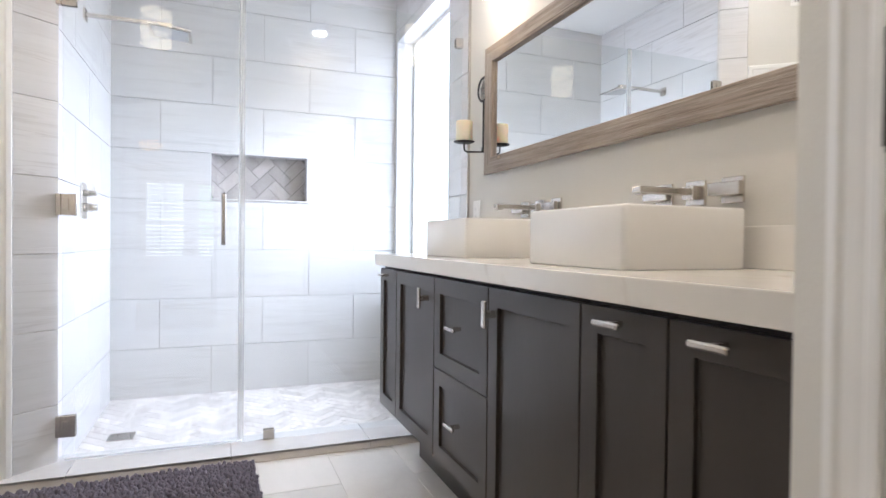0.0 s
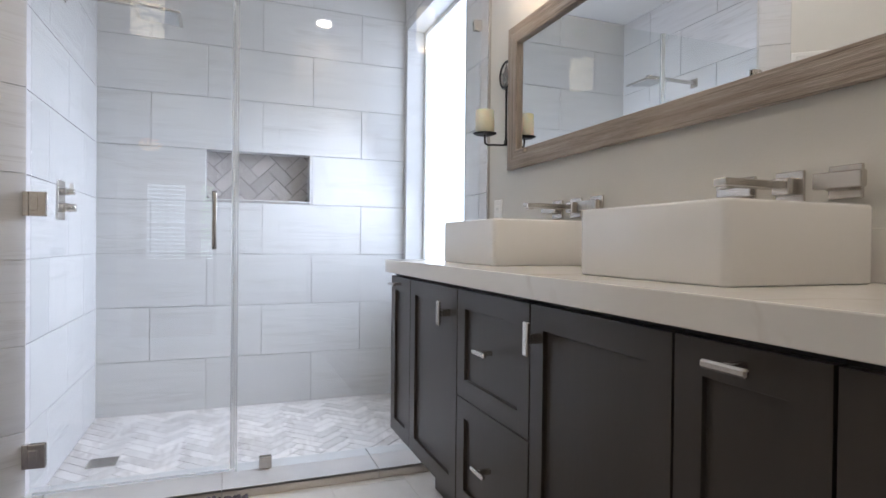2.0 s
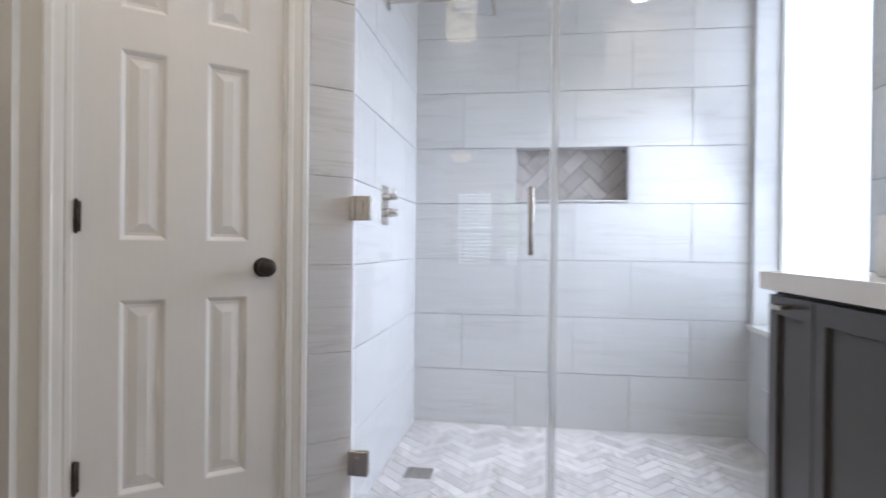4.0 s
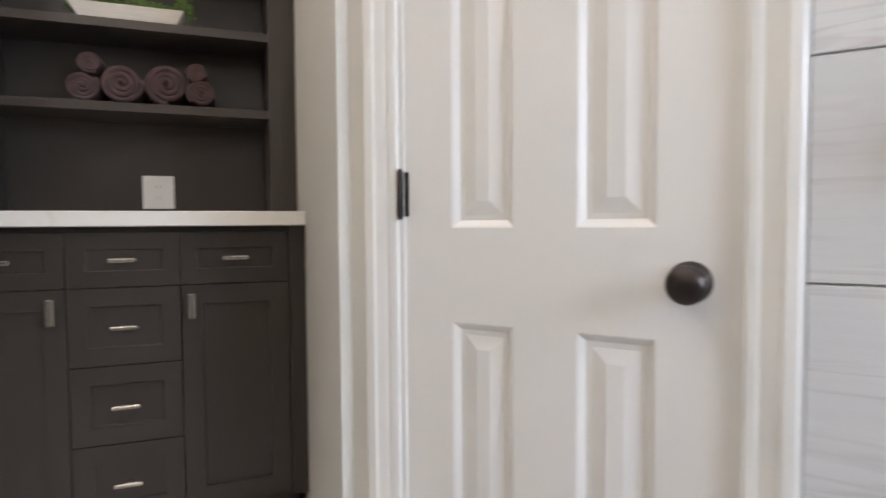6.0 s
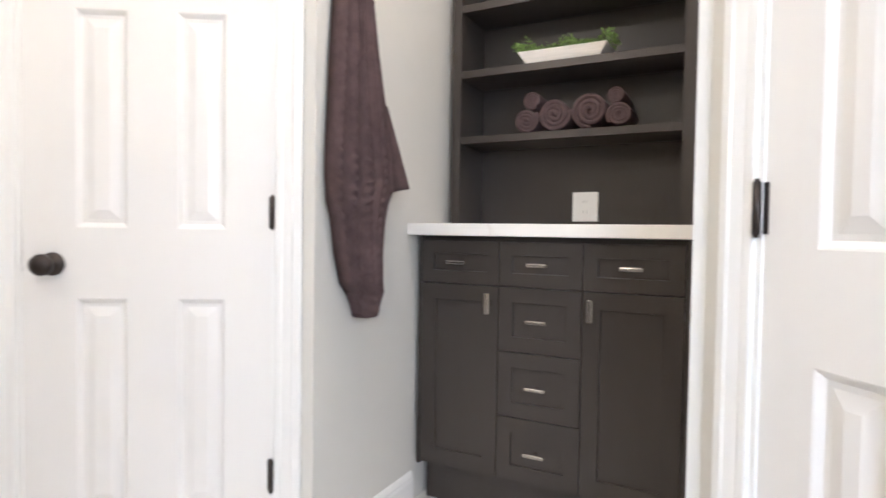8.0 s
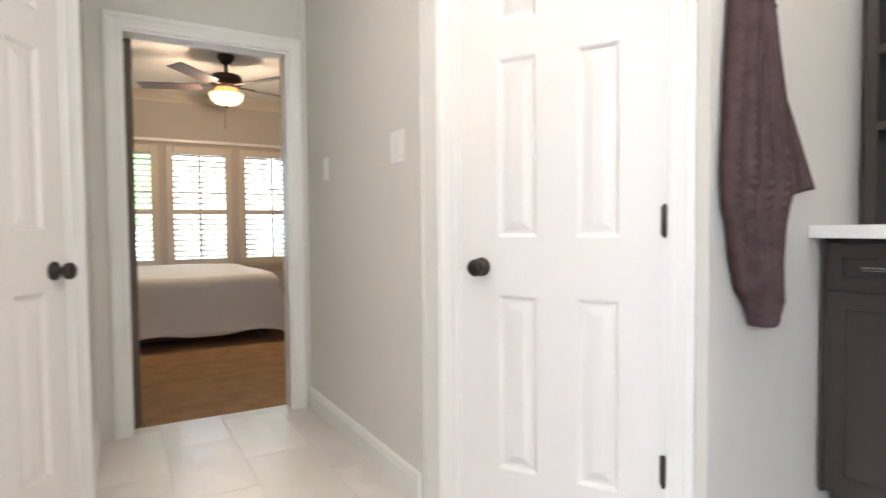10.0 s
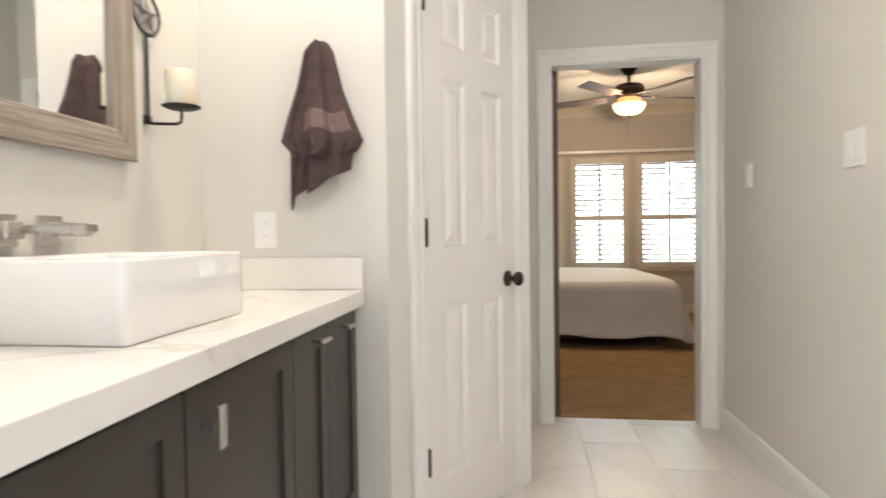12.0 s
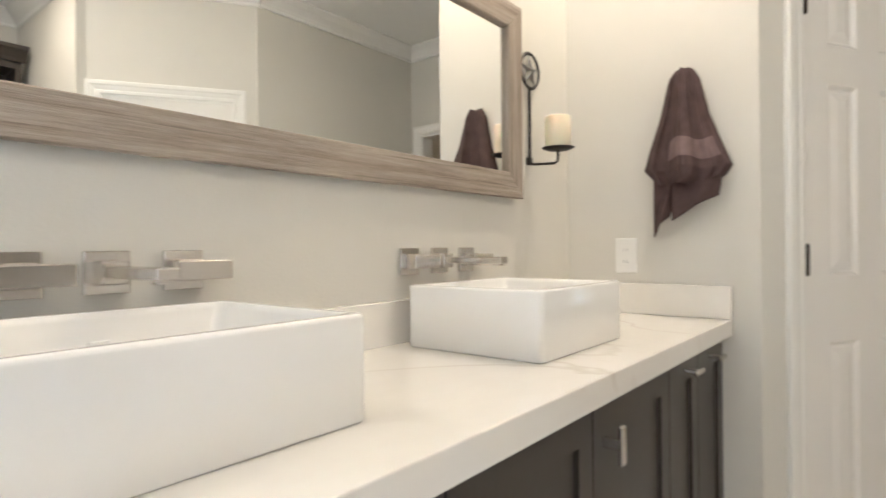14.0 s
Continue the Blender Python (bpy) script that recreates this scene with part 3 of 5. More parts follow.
# ---- shower ----
def tile_wall(parent_name, parent, length, spans, z_rows, joints, holes, depth=0.009, gap=0.0032):
    """Running-bond wall tiles, each its own piece on the wall; spans: (s0, s1)."""
    cache = {}
    for r, (za, zb) in enumerate(zip(z_rows, z_rows[1:])):
        cuts = sorted({spans[0], spans[1], *(j for j in joints[r % 2] if spans[0] < j < spans[1])})
        for sa, sb in zip(cuts, cuts[1:]):
            cells = [(sa, sb, za, zb)]
            for hs0, hs1, hz0, hz1 in holes:
                nxt = []
                for a, b, c, d in cells:
                    if b <= hs0 + 1e-4 or a >= hs1 - 1e-4 or d <= hz0 + 1e-4 or c >= hz1 - 1e-4:
                        nxt.append((a, b, c, d))
                        continue
                    if a < hs0:
                        nxt.append((a, hs0, c, d))
                    if b > hs1:
                        nxt.append((hs1, b, c, d))
                    a2, b2 = max(a, hs0), min(b, hs1)
                    if c < hz0:
                        nxt.append((a2, b2, c, hz0))
                    if d > hz1:
                        nxt.append((a2, b2, hz1, d))
                cells = nxt
            for a, b, c, d in cells:
                if b - a < 0.012 or d - c < 0.012:
                    continue
                key = (round(b - a, 3), round(d - c, 3))
                if key not in cache:
                    cache[key] = mesh_of("wall_tile", box(gap / 2, key[0] - gap / 2, -depth, 0.0, gap / 2, key[1] - gap / 2, 0.0015), TILE)
                piece("wall_tile", cache[key], parent, Matrix.Translation((a, 0, c)))


ZR = [-0.036 + 0.3156 * i for i in range(8)] + [2.49, H]
tile_wall("north", NORTH, 1.84, (0.0, 1.84), ZR, ([0.591 + 0.6235 * k for k in range(-1, 3)], [0.285 + 0.6235 * k for k in range(0, 3)]), [(0.583, 1.201, 1.2264, 1.542)])
tile_wall("west", WEST, 1.225, (0.0, 1.225), ZR, ([0.30, 0.92], [0.61]), [])
tile_wall("east", EAST, 1.335, (0.0, 1.335), ZR, ([0.31, 0.93], [0.62, 1.24]), [(0.055, 1.07, 0.57, 2.43)])
tile_wall("pier", DIAG_A, 1.028, (0.854, 1.025), ZR, ([], []), [])
# tiled reveal of the window and a bullnose end of the tile field
structure("trim_tile_edge", box(1.432, 1.4449, 3.022, 3.029, -0.03, H - 0.01), NICKEL, "slim metal edge strip of the tile field", "trim")
rev = structure("window_reveal", join(box(1.436, 1.600, 4.302, 4.3095, 0.575, 2.425), box(1.436, 1.600, 3.2955, 3.303, 0.575, 2.425),
                                      box(1.436, 1.600, 3.303, 4.302, 2.418, 2.4295)), TILE, "tiled reveal of the tall shower window", "window reveal")
structure("window_sill", box(1.405, 1.600, 3.28, 4.325, 0.556, 0.585, 0.003), QUARTZ, "white quartz window sill", "window sill")

# window
win = thing("window_1", pose(1.575, 3.80, 0.585), "tall narrow frosted shower window, bright with daylight", "window")
win["kind"] = "structure"
part("window_frame", join(box(-0.02, 0.012, -0.498, -0.472, 0.0, 1.835, 0.003), box(-0.02, 0.012, 0.472, 0.498, 0.0, 1.835, 0.003),
                          box(-0.02, 0.012, -0.472, 0.472, 0.0, 0.028, 0.003), box(-0.02, 0.012, -0.472, 0.472, 1.807, 1.835, 0.003)), TRIM, win, "slim white window frame")
pane = part("pane", box(-0.002, 0.004, -0.474, 0.474, 0.026, 1.809), FROST, win, "frosted pane glowing with daylight")

# niche: herringbone back with the recess's shade in its colour, stone edges
nb = structure("shower_niche", join(box(0.18, 0.190, 4.357, 4.476, 1.2395, 1.5525), box(0.804, 0.814, 4.357, 4.476, 1.2395, 1.5525),
                                    box(0.190, 0.804, 4.357, 4.476, 1.2395, 1.2475), box(0.190, 0.804, 4.357, 4.476, 1.5445, 1.5525)), TILE,
               "tiled shower niche with a herringbone back", "niche")
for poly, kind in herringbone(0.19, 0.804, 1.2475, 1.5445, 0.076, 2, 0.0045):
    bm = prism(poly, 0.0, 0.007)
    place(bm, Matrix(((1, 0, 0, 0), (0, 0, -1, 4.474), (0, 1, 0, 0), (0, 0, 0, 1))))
    ob = part("niche_tile", bm, NICHE_SHADED, nb)

# shower floor in herringbone
sf = structure("shower_floor", box(-0.395, 1.445, 3.2005, 4.3645, -0.041, -0.0375), HGROUT, "herringbone mosaic shower floor in pale stone tones", "floor")
for poly, kind in herringbone(-0.385, 1.435, 3.205, 4.355, 0.060, 3, 0.003, 45.0):
    part("floor_tile", prism(poly, -0.0375, -0.030), HERR, sf)

drain = thing("shower_drain", pose(-0.215, 3.60, -0.030, 0, 0, 0), "square brushed steel shower drain grate in the herringbone floor", "drain")
part("frame", join(box(-0.060, 0.060, -0.060, -0.052, 0, 0.003), box(-0.060, 0.060, 0.052, 0.060, 0, 0.003), box(-0.060, -0.052, -0.052, 0.052, 0, 0.003),
                   box(0.052, 0.060, -0.052, 0.052, 0, 0.003)), NICKEL, drain)
# thin black sheet under the grate paints the shade of the hole
part("pit", box(-0.052, 0.052, -0.052, 0.052, 0.0, 0.0008), SLOT, drain, "black sheet painting the shade of the drain opening")
for i in range(9):
    yy = -0.046 + i * 0.0115
    part("slat", box(-0.052, 0.052, yy - 0.0040, yy + 0.0040, 0.0009, 0.0027), NICKEL, drain)
for xx in (-0.026, 0.0, 0.026):
    part("cross_bar", box(xx - 0.002, xx + 0.002, -0.052, 0.052, 0.0008, 0.0024), NICKEL, drain)

# curb tiles
for a, b in ((-0.60, -0.32), (-0.3175, 0.295), (0.2975, 0.91), (0.9125, 1.44)):
    part("curb_tile", box(a, b, 2.947, 2.9555, 0.0, 0.037, 0.001), FTILE, curb)
    part("curb_cap", box(a, b, 2.947, 3.2035, 0.0285, 0.040, 0.0012), TILE, curb)

# glass enclosure
GY = 3.115
gl = thing("shower_door", pose(-0.375, GY, 0.045), "frameless clear glass shower door with brushed nickel fittings", "shower door")
g = part("glass", box(0.012, 0.700, -0.005, 0.005, 0.008, 2.10, 0.0015), GLASS, gl, "clear glass leaf")
part("edge_seal", join(box(0.7005, 0.711, -0.007, 0.007, 0.008, 2.10, 0.002), box(0.7115, 0.7195, -0.004, 0.004, 0.008, 2.10)), GEDGE, gl, "clear vertical seal strip")
part("bottom_seal", box(0.02, 0.70, -0.004, 0.004, 0.0, 0.0075), GEDGE, gl, "clear bottom sweep")
for hz in (0.145, 1.072, 1.94):
    hg = part("hinge", join(box(-0.012, 0.008, -0.012, 0.012, hz - 0.045, hz + 0.045, 0.002), box(0.008, 0.062, -0.013, -0.0055, hz - 0.045, hz + 0.045, 0.002),
                            box(0.008, 0.062, 0.0055, 0.013, hz - 0.045, hz + 0.045, 0.002)), NICKEL, gl, "square brushed nickel glass hinge")
    part("hinge_plate", join(box(0.010, 0.036, -0.0175, -0.0132, hz - 0.024, hz + 0.024, 0.001)), NICKEL, hg)
part("handle", join(tube([(0.636, -0.066, 0.912), (0.636, -0.070, 0.925), (0.636, -0.070, 1.125), (0.636, -0.066, 1.138)], 0.0095, 12),
                    tube([(0.636, -0.006, 0.932), (0.636, -0.066, 0.932)], 0.008, 10), tube([(0.636, -0.006, 1.118), (0.636, -0.066, 1.118)], 0.008, 10)), NICKEL, gl, "brushed nickel bar handle")
gp = thing("shower_screen", pose(0.353, GY, 0.040), "fixed frameless clear glass shower panel", "shower screen")
part("glass", box(0.0, 1.082, -0.005, 0.005, 0.001, 2.10, 0.0015), GLASS, gp, "clear glass panel")
part("edge_polish", box(-0.0075, -0.0005, -0.005, 0.005, 0.001, 2.10), GEDGE, gp, "polished glass edge")
for cx, cz in ((0.112, 0.0), (0.88, 0.0)):
    part("floor_clamp", join(box(cx - 0.025, cx + 0.025, -0.014, -0.0055, cz, cz + 0.05, 0.002), box(cx - 0.025, cx + 0.025, 0.0055, 0.014, cz, cz + 0.05, 0.002)), NICKEL, gp, "square nickel glass clamp")
part("wall_clamp", join(box(1.042, 1.083, -0.014, -0.0055, 1.96, 2.01, 0.002), box(1.042, 1.083, 0.0055, 0.014, 1.96, 2.01, 0.002)), NICKEL, gp, "square nickel glass clamp")

# valve and shower head on the west wall
vl = thing("shower_valve", pose(-0.386, 3.60, 1.165, 0, 0, 90), "square brushed nickel shower valve with two knobs on tile", "shower valve")
part("plate", box(-0.055, 0.055, -0.008, 0.0, -0.09, 0.085, 0.002), NICKEL, vl)
for kz, kr, kl in ((0.035, 0.016, 0.05), (-0.035, 0.021, 0.055)):
    part("knob", place(lathe([(0, 0), (kr, 0), (kr, kl * 0.55), (kr * 0.8, kl * 0.6), (kr * 0.8, kl), (0, kl)], 24, 'y'), Matrix.Translation((0.0, -0.008, kz))), NICKEL, vl)
part("lever", box(0.0, 0.004, -0.052, -0.038, 0.045, 0.075, 0.001), NICKEL, vl)
sh = thing("rain_shower", pose(-0.386, 3.62, 2.085), "square rain shower head on a straight brushed nickel arm", "shower head")
part("wall_plate", box(0.0, 0.010, -0.03, 0.03, -0.03, 0.03, 0.002), NICKEL, sh)
part("arm", join(box(0.010, 0.40, -0.012, 0.012, -0.010, 0.010, 0.003), box(0.378, 0.40, -0.012, 0.012, -0.030, -0.008, 0.003)), NICKEL, sh)
hd = part("head", place(box(-0.10, 0.10, -0.10, 0.10, -0.010, 0.0, 0.003), Matrix.Translation((0.389, 0, -0.030)) @ Matrix.Rotation(radians(6), 4, 'Y')), NICKEL, sh)
part("nozzle_field", place(box(-0.085, 0.085, -0.085, 0.085, -0.0125, -0.0102), Matrix.Translation((0.389, 0, -0.030)) @ Matrix.Rotation(radians(6), 4, 'Y')), GREYMARK, hd)

# ---- vanity ----
VX = 0.925
COUNTER = 0.922


def bar_pull(parent, cx, cz, vertical, name="handle"):
    """A T-bar pull: one post, one flat bar; cabinet front at y = 0 facing -y."""
    bar = box(-0.010, 0.010, -0.040, -0.031, -0.036, 0.036, 0.0025) if vertical else box(-0.036, 0.036, -0.041, -0.031, -0.006, 0.006, 0.003)
    post = box(-0.006, 0.006, -0.032, 0.0, -0.010 if vertical else -0.006, 0.010 if vertical else 0.006, 0.0015)
    return part(name, place(join(bar, post), Matrix.Translation((cx, 0, cz))), NICKEL, parent, "brushed nickel T-bar pull")


def shaker(name, parent, x0, x1, z0, z1, material=None, frame_w=0.055, pull=None, thick=0.02):
    w, h = x1 - x0, z1 - z0
    fw = min(frame_w, w * 0.28, h * 0.30)
    bm = panelled(w, h, thick, [(fw, w - fw, fw, h - fw)], [(0.0006, 0.0085), (0.0035, 0.0095)])
    ob = part(name, place(bm, Matrix.Translation((x0, 0, z0))), material or CAB, parent)
    if pull:
        bar_pull(ob, *pull)
    return ob


def vanity_unit(y_hi, y_lo, fronts, label):
    """One vanity cabinet; fronts: (kind, z0, z1, pull) with pull as (from the unit's left end, z, vertical)."""
    w = y_hi - y_lo
    u = thing("vanity_cabinet", pose(VX, y_hi, 0, 0, 0, -90), label, "cabinet", "vanity cabinets under the quartz counter")
    part("body", join(box(0.0, w, 0.021, 0.515, 0.248, 0.8705)), CAB, u)
    # near-black sheet paints the shade between the fronts
    part("face_gap", box(0.001, w - 0.001, 0.0195, 0.0215, 0.250, 0.869), CABIN, u)
    for kind, z0, z1, pull in fronts:
        shaker(kind, u, 0.0018, w - 0.0018, z0, z1, None, 0.052, pull)
    return u


ZB, ZT = 0.250, 0.858
vanity_unit(2.830, 2.582, [("door", ZB, ZT, (0.126, 0.832, False))], "narrow charcoal shaker vanity cabinet at the shower end")
vanity_unit(2.580, 2.138, [("door", ZB, ZT, (0.384, 0.783, True))], "charcoal shaker vanity cabinet with a single door")
vanity_unit(2.136, 1.722, [("drawer", 0.557, ZT, (0.225, 0.7155, False)), ("drawer", ZB, 0.554, (0.225, 0.420, False))], "charcoal shaker vanity cabinet with two deep drawers")
vanity_unit(1.720, 1.298, [("door", ZB, ZT, (0.046, 0.790, True))], "charcoal shaker vanity cabinet with a single door")
vanity_unit(1.296, 1.058, [("door", ZB, ZT, (0.123, 0.834, False))], "narrow charcoal shaker vanity cabinet with a top pull")
vanity_unit(1.056, 0.788, [("door", ZB, ZT, (0.112, 0.834, False))], "narrow charcoal shaker vanity cabinet beside the painted wall")
tk = thing("toe_kick", pose(1.10, 0.785, 0), "recessed dark plinth under the vanity", "plinth")
part("board", box(0.0, 0.33, 0.0, 1.99, 0.0, 0.2475), CAB, tk)
ct = thing("countertop", pose(0.900, 0.768, 0.872), "white quartz countertop with soft grey-brown veins", "countertop")
part("slab", box(0.0, 0.544, 0.0, 2.070, 0.0, 0.050, 0.0025, 2), QUARTZ, ct)
part("backsplash", box(0.524, 0.544, 0.021, 2.070, 0.0505, 0.152, 0.0015), QUARTZ, ct)
part("side_splash", box(0.0, 0.544, 0.0, 0.020, 0.0505, 0.152, 0.0015), QUARTZ, ct)


def rounded_rect(hx, hy, r, n=5):
    pts = []
    for cx, cy, a0 in ((hx - r, hy - r, 0), (-hx + r, hy - r, 90), (-hx + r, -hy + r, 180), (hx - r, -hy + r, 270)):
        for i in range(n + 1):
            a = radians(a0 + 90 * i / n)
            pts.append((cx + r * math.cos(a), cy + r * math.sin(a)))
    return pts


def vessel_sink(cx, cy, wx, wy, h, label):
    """A rectangular vessel basin with thick rounded walls and a sloped bowl."""
    s = thing("vessel_sink", pose(cx, cy, COUNTER), label, "sink", "vessel sinks on the vanity")
    bm = bmesh.new()
    rings = []
    for inset, z, r in ((0.004, 0.0, 0.012), (0.0, 0.004, 0.014), (0.0, h - 0.006, 0.014), (0.002, h - 0.0015, 0.013), (0.006, h, 0.012), (0.016, h, 0.010),
                        (0.020, h - 0.002, 0.010), (0.023, h - 0.010, 0.012), (0.034, 0.045, 0.03), (0.060, 0.026, 0.05), (0.15, 0.020, 0.02)):
        rings.append([bm.verts.new((px, py, z)) for px, py in rounded_rect(wx / 2 - inset, wy / 2 - inset, min(r, wx / 2 - inset - 0.002))])
    n = len(rings[0])
    for a, b in zip(rings, rings[1:]):
        for i in range(n):
            f = bm.faces.new((a[i], a[(i + 1) % n], b[(i + 1) % n], b[i]))
            f.smooth = True
    bm.faces.new(rings[-1])
    bm.faces.new(rings[0][::-1])
    bmesh.ops.recalc_face_normals(bm, faces=bm.faces)
    part("basin", bm, CERAMIC, s)
    part("drain_ring", place(lathe([(0, 0), (0.022, 0), (0.022, 0.003), (0.015, 0.004), (0, 0.004)], 20), Matrix.Translation((0, 0, 0.0205))), NICKEL, s, "nickel drain cover")
    part("overflow", box(wx / 2 - 0.030, wx / 2 - 0.0262, -0.014, 0.014, h - 0.05, h - 0.04, 0.001), CERAMIC, s, "small overflow slot")
    return s


vessel_sink(1.210, 1.503, 0.350, 0.396, 0.142, "white rectangular ceramic vessel sink near the painted wall")
vessel_sink(1.218, 2.355, 0.350, 0.412, 0.142, "white rectangular ceramic vessel sink near the shower")


def wall_faucet(cy, label):
    """Three square plates on the wall: two levers and a flat spout."""
    f = thing("wall_faucet", pose(1.445, cy, 1.116, 0, 0, -90), label, "faucet", "wall faucets above the sinks")
    for off, kind in ((-0.118, "handle"), (0.0, "spout"), (0.118, "handle")):
        pl = part("wall_plate", join(box(off - 0.033, off + 0.033, -0.008, 0.0, -0.033, 0.033, 0.0015), box(off - 0.020, off + 0.020, -0.036, -0.007, -0.018, 0.018, 0.002)), NICKEL, f)
        if kind == "spout":
            part("spout", join(box(off - 0.016, off + 0.016, -0.205, -0.030, -0.007, 0.010, 0.002), box(off - 0.012, off + 0.012, -0.198, -0.178, -0.012, -0.006, 0.001)), NICKEL, f)
        else:
            part("lever", join(box(off - 0.032, off + 0.062, -0.056, -0.038, -0.016, 0.016, 0.002), box(off - 0.014, off + 0.014, -0.039, -0.034, -0.013, 0.013, 0.001)), NICKEL, pl)
    return f


wall_faucet(1.514, "brushed nickel wall faucet with a flat spout and square levers")
wall_faucet(2.315, "brushed nickel wall faucet with a flat spout and square levers")

# mirror in a weathered wood frame
mr = thing("framed_mirror", pose(1.4445, 1.960, 1.299), "wide mirror in a weathered grey-brown wood frame", "mirror")
MH, ML, FW = 0.595, 0.833, 0.077
part("mirror_glass", box(-0.014, -0.010, -ML + FW - 0.01, ML - FW + 0.01, FW - 0.01, MH - FW + 0.01), MIRROR, mr, "clear silvered mirror")
part("backing", box(-0.010, 0.0, -ML + 0.01, ML - 0.01, 0.01, MH - 0.01), SLOT, mr)


def frame_board(a0, a1, b0, b1, upright, inner):
    """A flat board with mitred ends: a0..a1 along, b0..b1 across; inner: +1 if the glass lies on its b1 side."""
    w, bm = b1 - b0, bmesh.new()
    lo, hi = ((0.0, w) if inner > 0 else (w, 0.0))
    quad = [(a0 + lo, b0), (a1 - lo, b0), (a1 - hi, b1), (a0 + hi, b1)]
    rings = []
    for x, k in ((-0.0145, 0.0), (-0.027, 0.0), (-0.030, 0.003)):
        cb, n = (b0 + b1) / 2, []
        for a, b in quad:
            b = b + (k if b < cb else -k)
            n.append(bm.verts.new((x, b, a) if upright else (x, a, b)))
        rings.append(n)
    for p, q in zip(rings, rings[1:]):
        for i in range(4):
            bm.faces.new((p[i], p[(i + 1) % 4], q[(i + 1) % 4], q[i]))
    bm.faces.new(rings[0])
    bm.faces.new(rings[-1])
    bmesh.ops.recalc_face_normals(bm, faces=bm.faces)
    return part("frame_board", bm, WOODZ if upright else WOODY, mr, "weathered grey-brown wood board with knots")


frame_board(-ML, ML, 0.0, FW, False, 1)
frame_board(-ML, ML, MH - FW, MH, False, -1)
frame_board(0.0005, MH - 0.0005, -ML, -ML + FW, True, 1)
frame_board(0.0005, MH - 0.0005, ML - FW, ML, True, -1)


def star_sconce(cy, side, label):
    """Ring with a five-pointed star, a bar down to a hooked tray and a pillar candle."""
    s = thing("candle_sconce", pose(1.4445, cy, 1.72), label, "candle holder", "star candle sconces beside the mirror")
    ring = bmesh.new()
    R, n = 0.056, 36
    rings = []
    for i in range(n):
        a = 2 * math.pi * i / n
        rings.append([ring.verts.new((-0.012 + 0.005 * math.cos(b), (R + 0.006 * math.sin(b)) * math.sin(a), (R + 0.006 * math.sin(b)) * math.cos(a))) for b in (0.0, 1.57, 3.14, 4.71)])
    for i in range(n):
        for k in range(4):
            ring.faces.new((rings[i][k], rings[(i + 1) % n][k], rings[(i + 1) % n][(k + 1) % 4], rings[i][(k + 1) % 4]))
    bmesh.ops.recalc_face_normals(ring, faces=ring.faces)
    part("ring", ring, IRON, s)
    st = bmesh.new()
    tip, mid = st.verts.new((-0.024, 0, 0)), st.verts.new((-0.006, 0, 0))
    outer = [st.verts.new((-0.009, (0.055 if i % 2 == 0 else 0.021) * math.sin(math.pi * i / 5), (0.055 if i % 2 == 0 else 0.021) * math.cos(math.pi * i / 5))) for i in range(10)]
    for i in range(10):
        st.faces.new((outer[i], outer[(i + 1) % 10], tip))
        st.faces.new((outer[(i + 1) % 10], outer[i], mid))
    bmesh.ops.recalc_face_normals(st, faces=st.faces)
    part("star", st, STAR, s, "pewter five-pointed star")
    part("bar", join(box(-0.012, -0.006, -0.005, 0.005, -0.30, -0.055, 0.001), box(-0.014, 0.0, -0.010, 0.010, -0.305, -0.280, 0.002)), IRON, s)
    part("hook", tube([(-0.010, 0.0, -0.292), (-0.02, 0.0, -0.304), (-0.095, 0.0, -0.308), (-0.108, 0.0, -0.302), (-0.110, 0.0, -0.285), (-0.110, 0.0, -0.266)], 0.0042, 8), IRON, s)
    part("tray", place(lathe([(0, 0), (0.035, 0.0), (0.050, 0.006), (0.051, 0.008), (0.036, 0.003), (0, 0.003)], 28), Matrix.Translation((-0.110, 0, -0.268))), IRON, s)
    cd = tagged(part("pillar_candle", lathe([(0, 0), (0.038, 0.0), (0.040, 0.003), (0.040, 0.098), (0.0375, 0.102), (0.030, 0.100), (0, 0.097)], 28), WAX), "cream pillar candle standing on an iron tray", "candle", "pillar candles")
    cd.matrix_world = pose(1.4445 - 0.110, cy, 1.72 - 0.2645)
    part("wick", tube([(0, 0, 0.097), (0.001, 0, 0.106)], 0.0012, 6), SLOT, cd, "black wick")
    return s


star_sconce(2.845, 1, "black iron candle sconce with a star in a ring")
star_sconce(1.050, -1, "black iron candle sconce with a star in a ring")


def wall_plate(x, y, z, turn, w, h, kind, label, category):
    p = thing("wall_switch" if kind != "outlet" else "power_outlet", pose(x, y, z, 0, 0, turn), label, category)
    part("plate", box(-w / 2, w / 2, -0.006, 0.0, -h / 2, h / 2, 0.002), PLASTIC, p)
    if kind == "outlet":
        part("insert", box(-0.017, 0.017, -0.008, -0.0062, -0.034, 0.034, 0.001), PLASTIC, p)
        for dz in (-0.020, 0.020):
            for dx in (-0.006, 0.006):
                part("slot", box(dx - 0.0012, dx + 0.0012, -0.0086, -0.0081, dz - 0.005, dz + 0.005), GREYMARK, p)
        part("test_button", box(-0.007, 0.007, -0.009, -0.0081, -0.004, 0.004), PLASTIC, p)
    else:
        n = 2 if kind == "double" else 1
        for i in range(n):
            dx = (i - (n - 1) / 2) * 0.046
            part("rocker", place(box(-0.016, 0.016, -0.010, -0.0062, -0.033, 0.033, 0.001), Matrix.Translation((dx, 0, 0)) @ Matrix.Rotation(radians(2), 4, 'X')), PLASTIC, p)
    return p


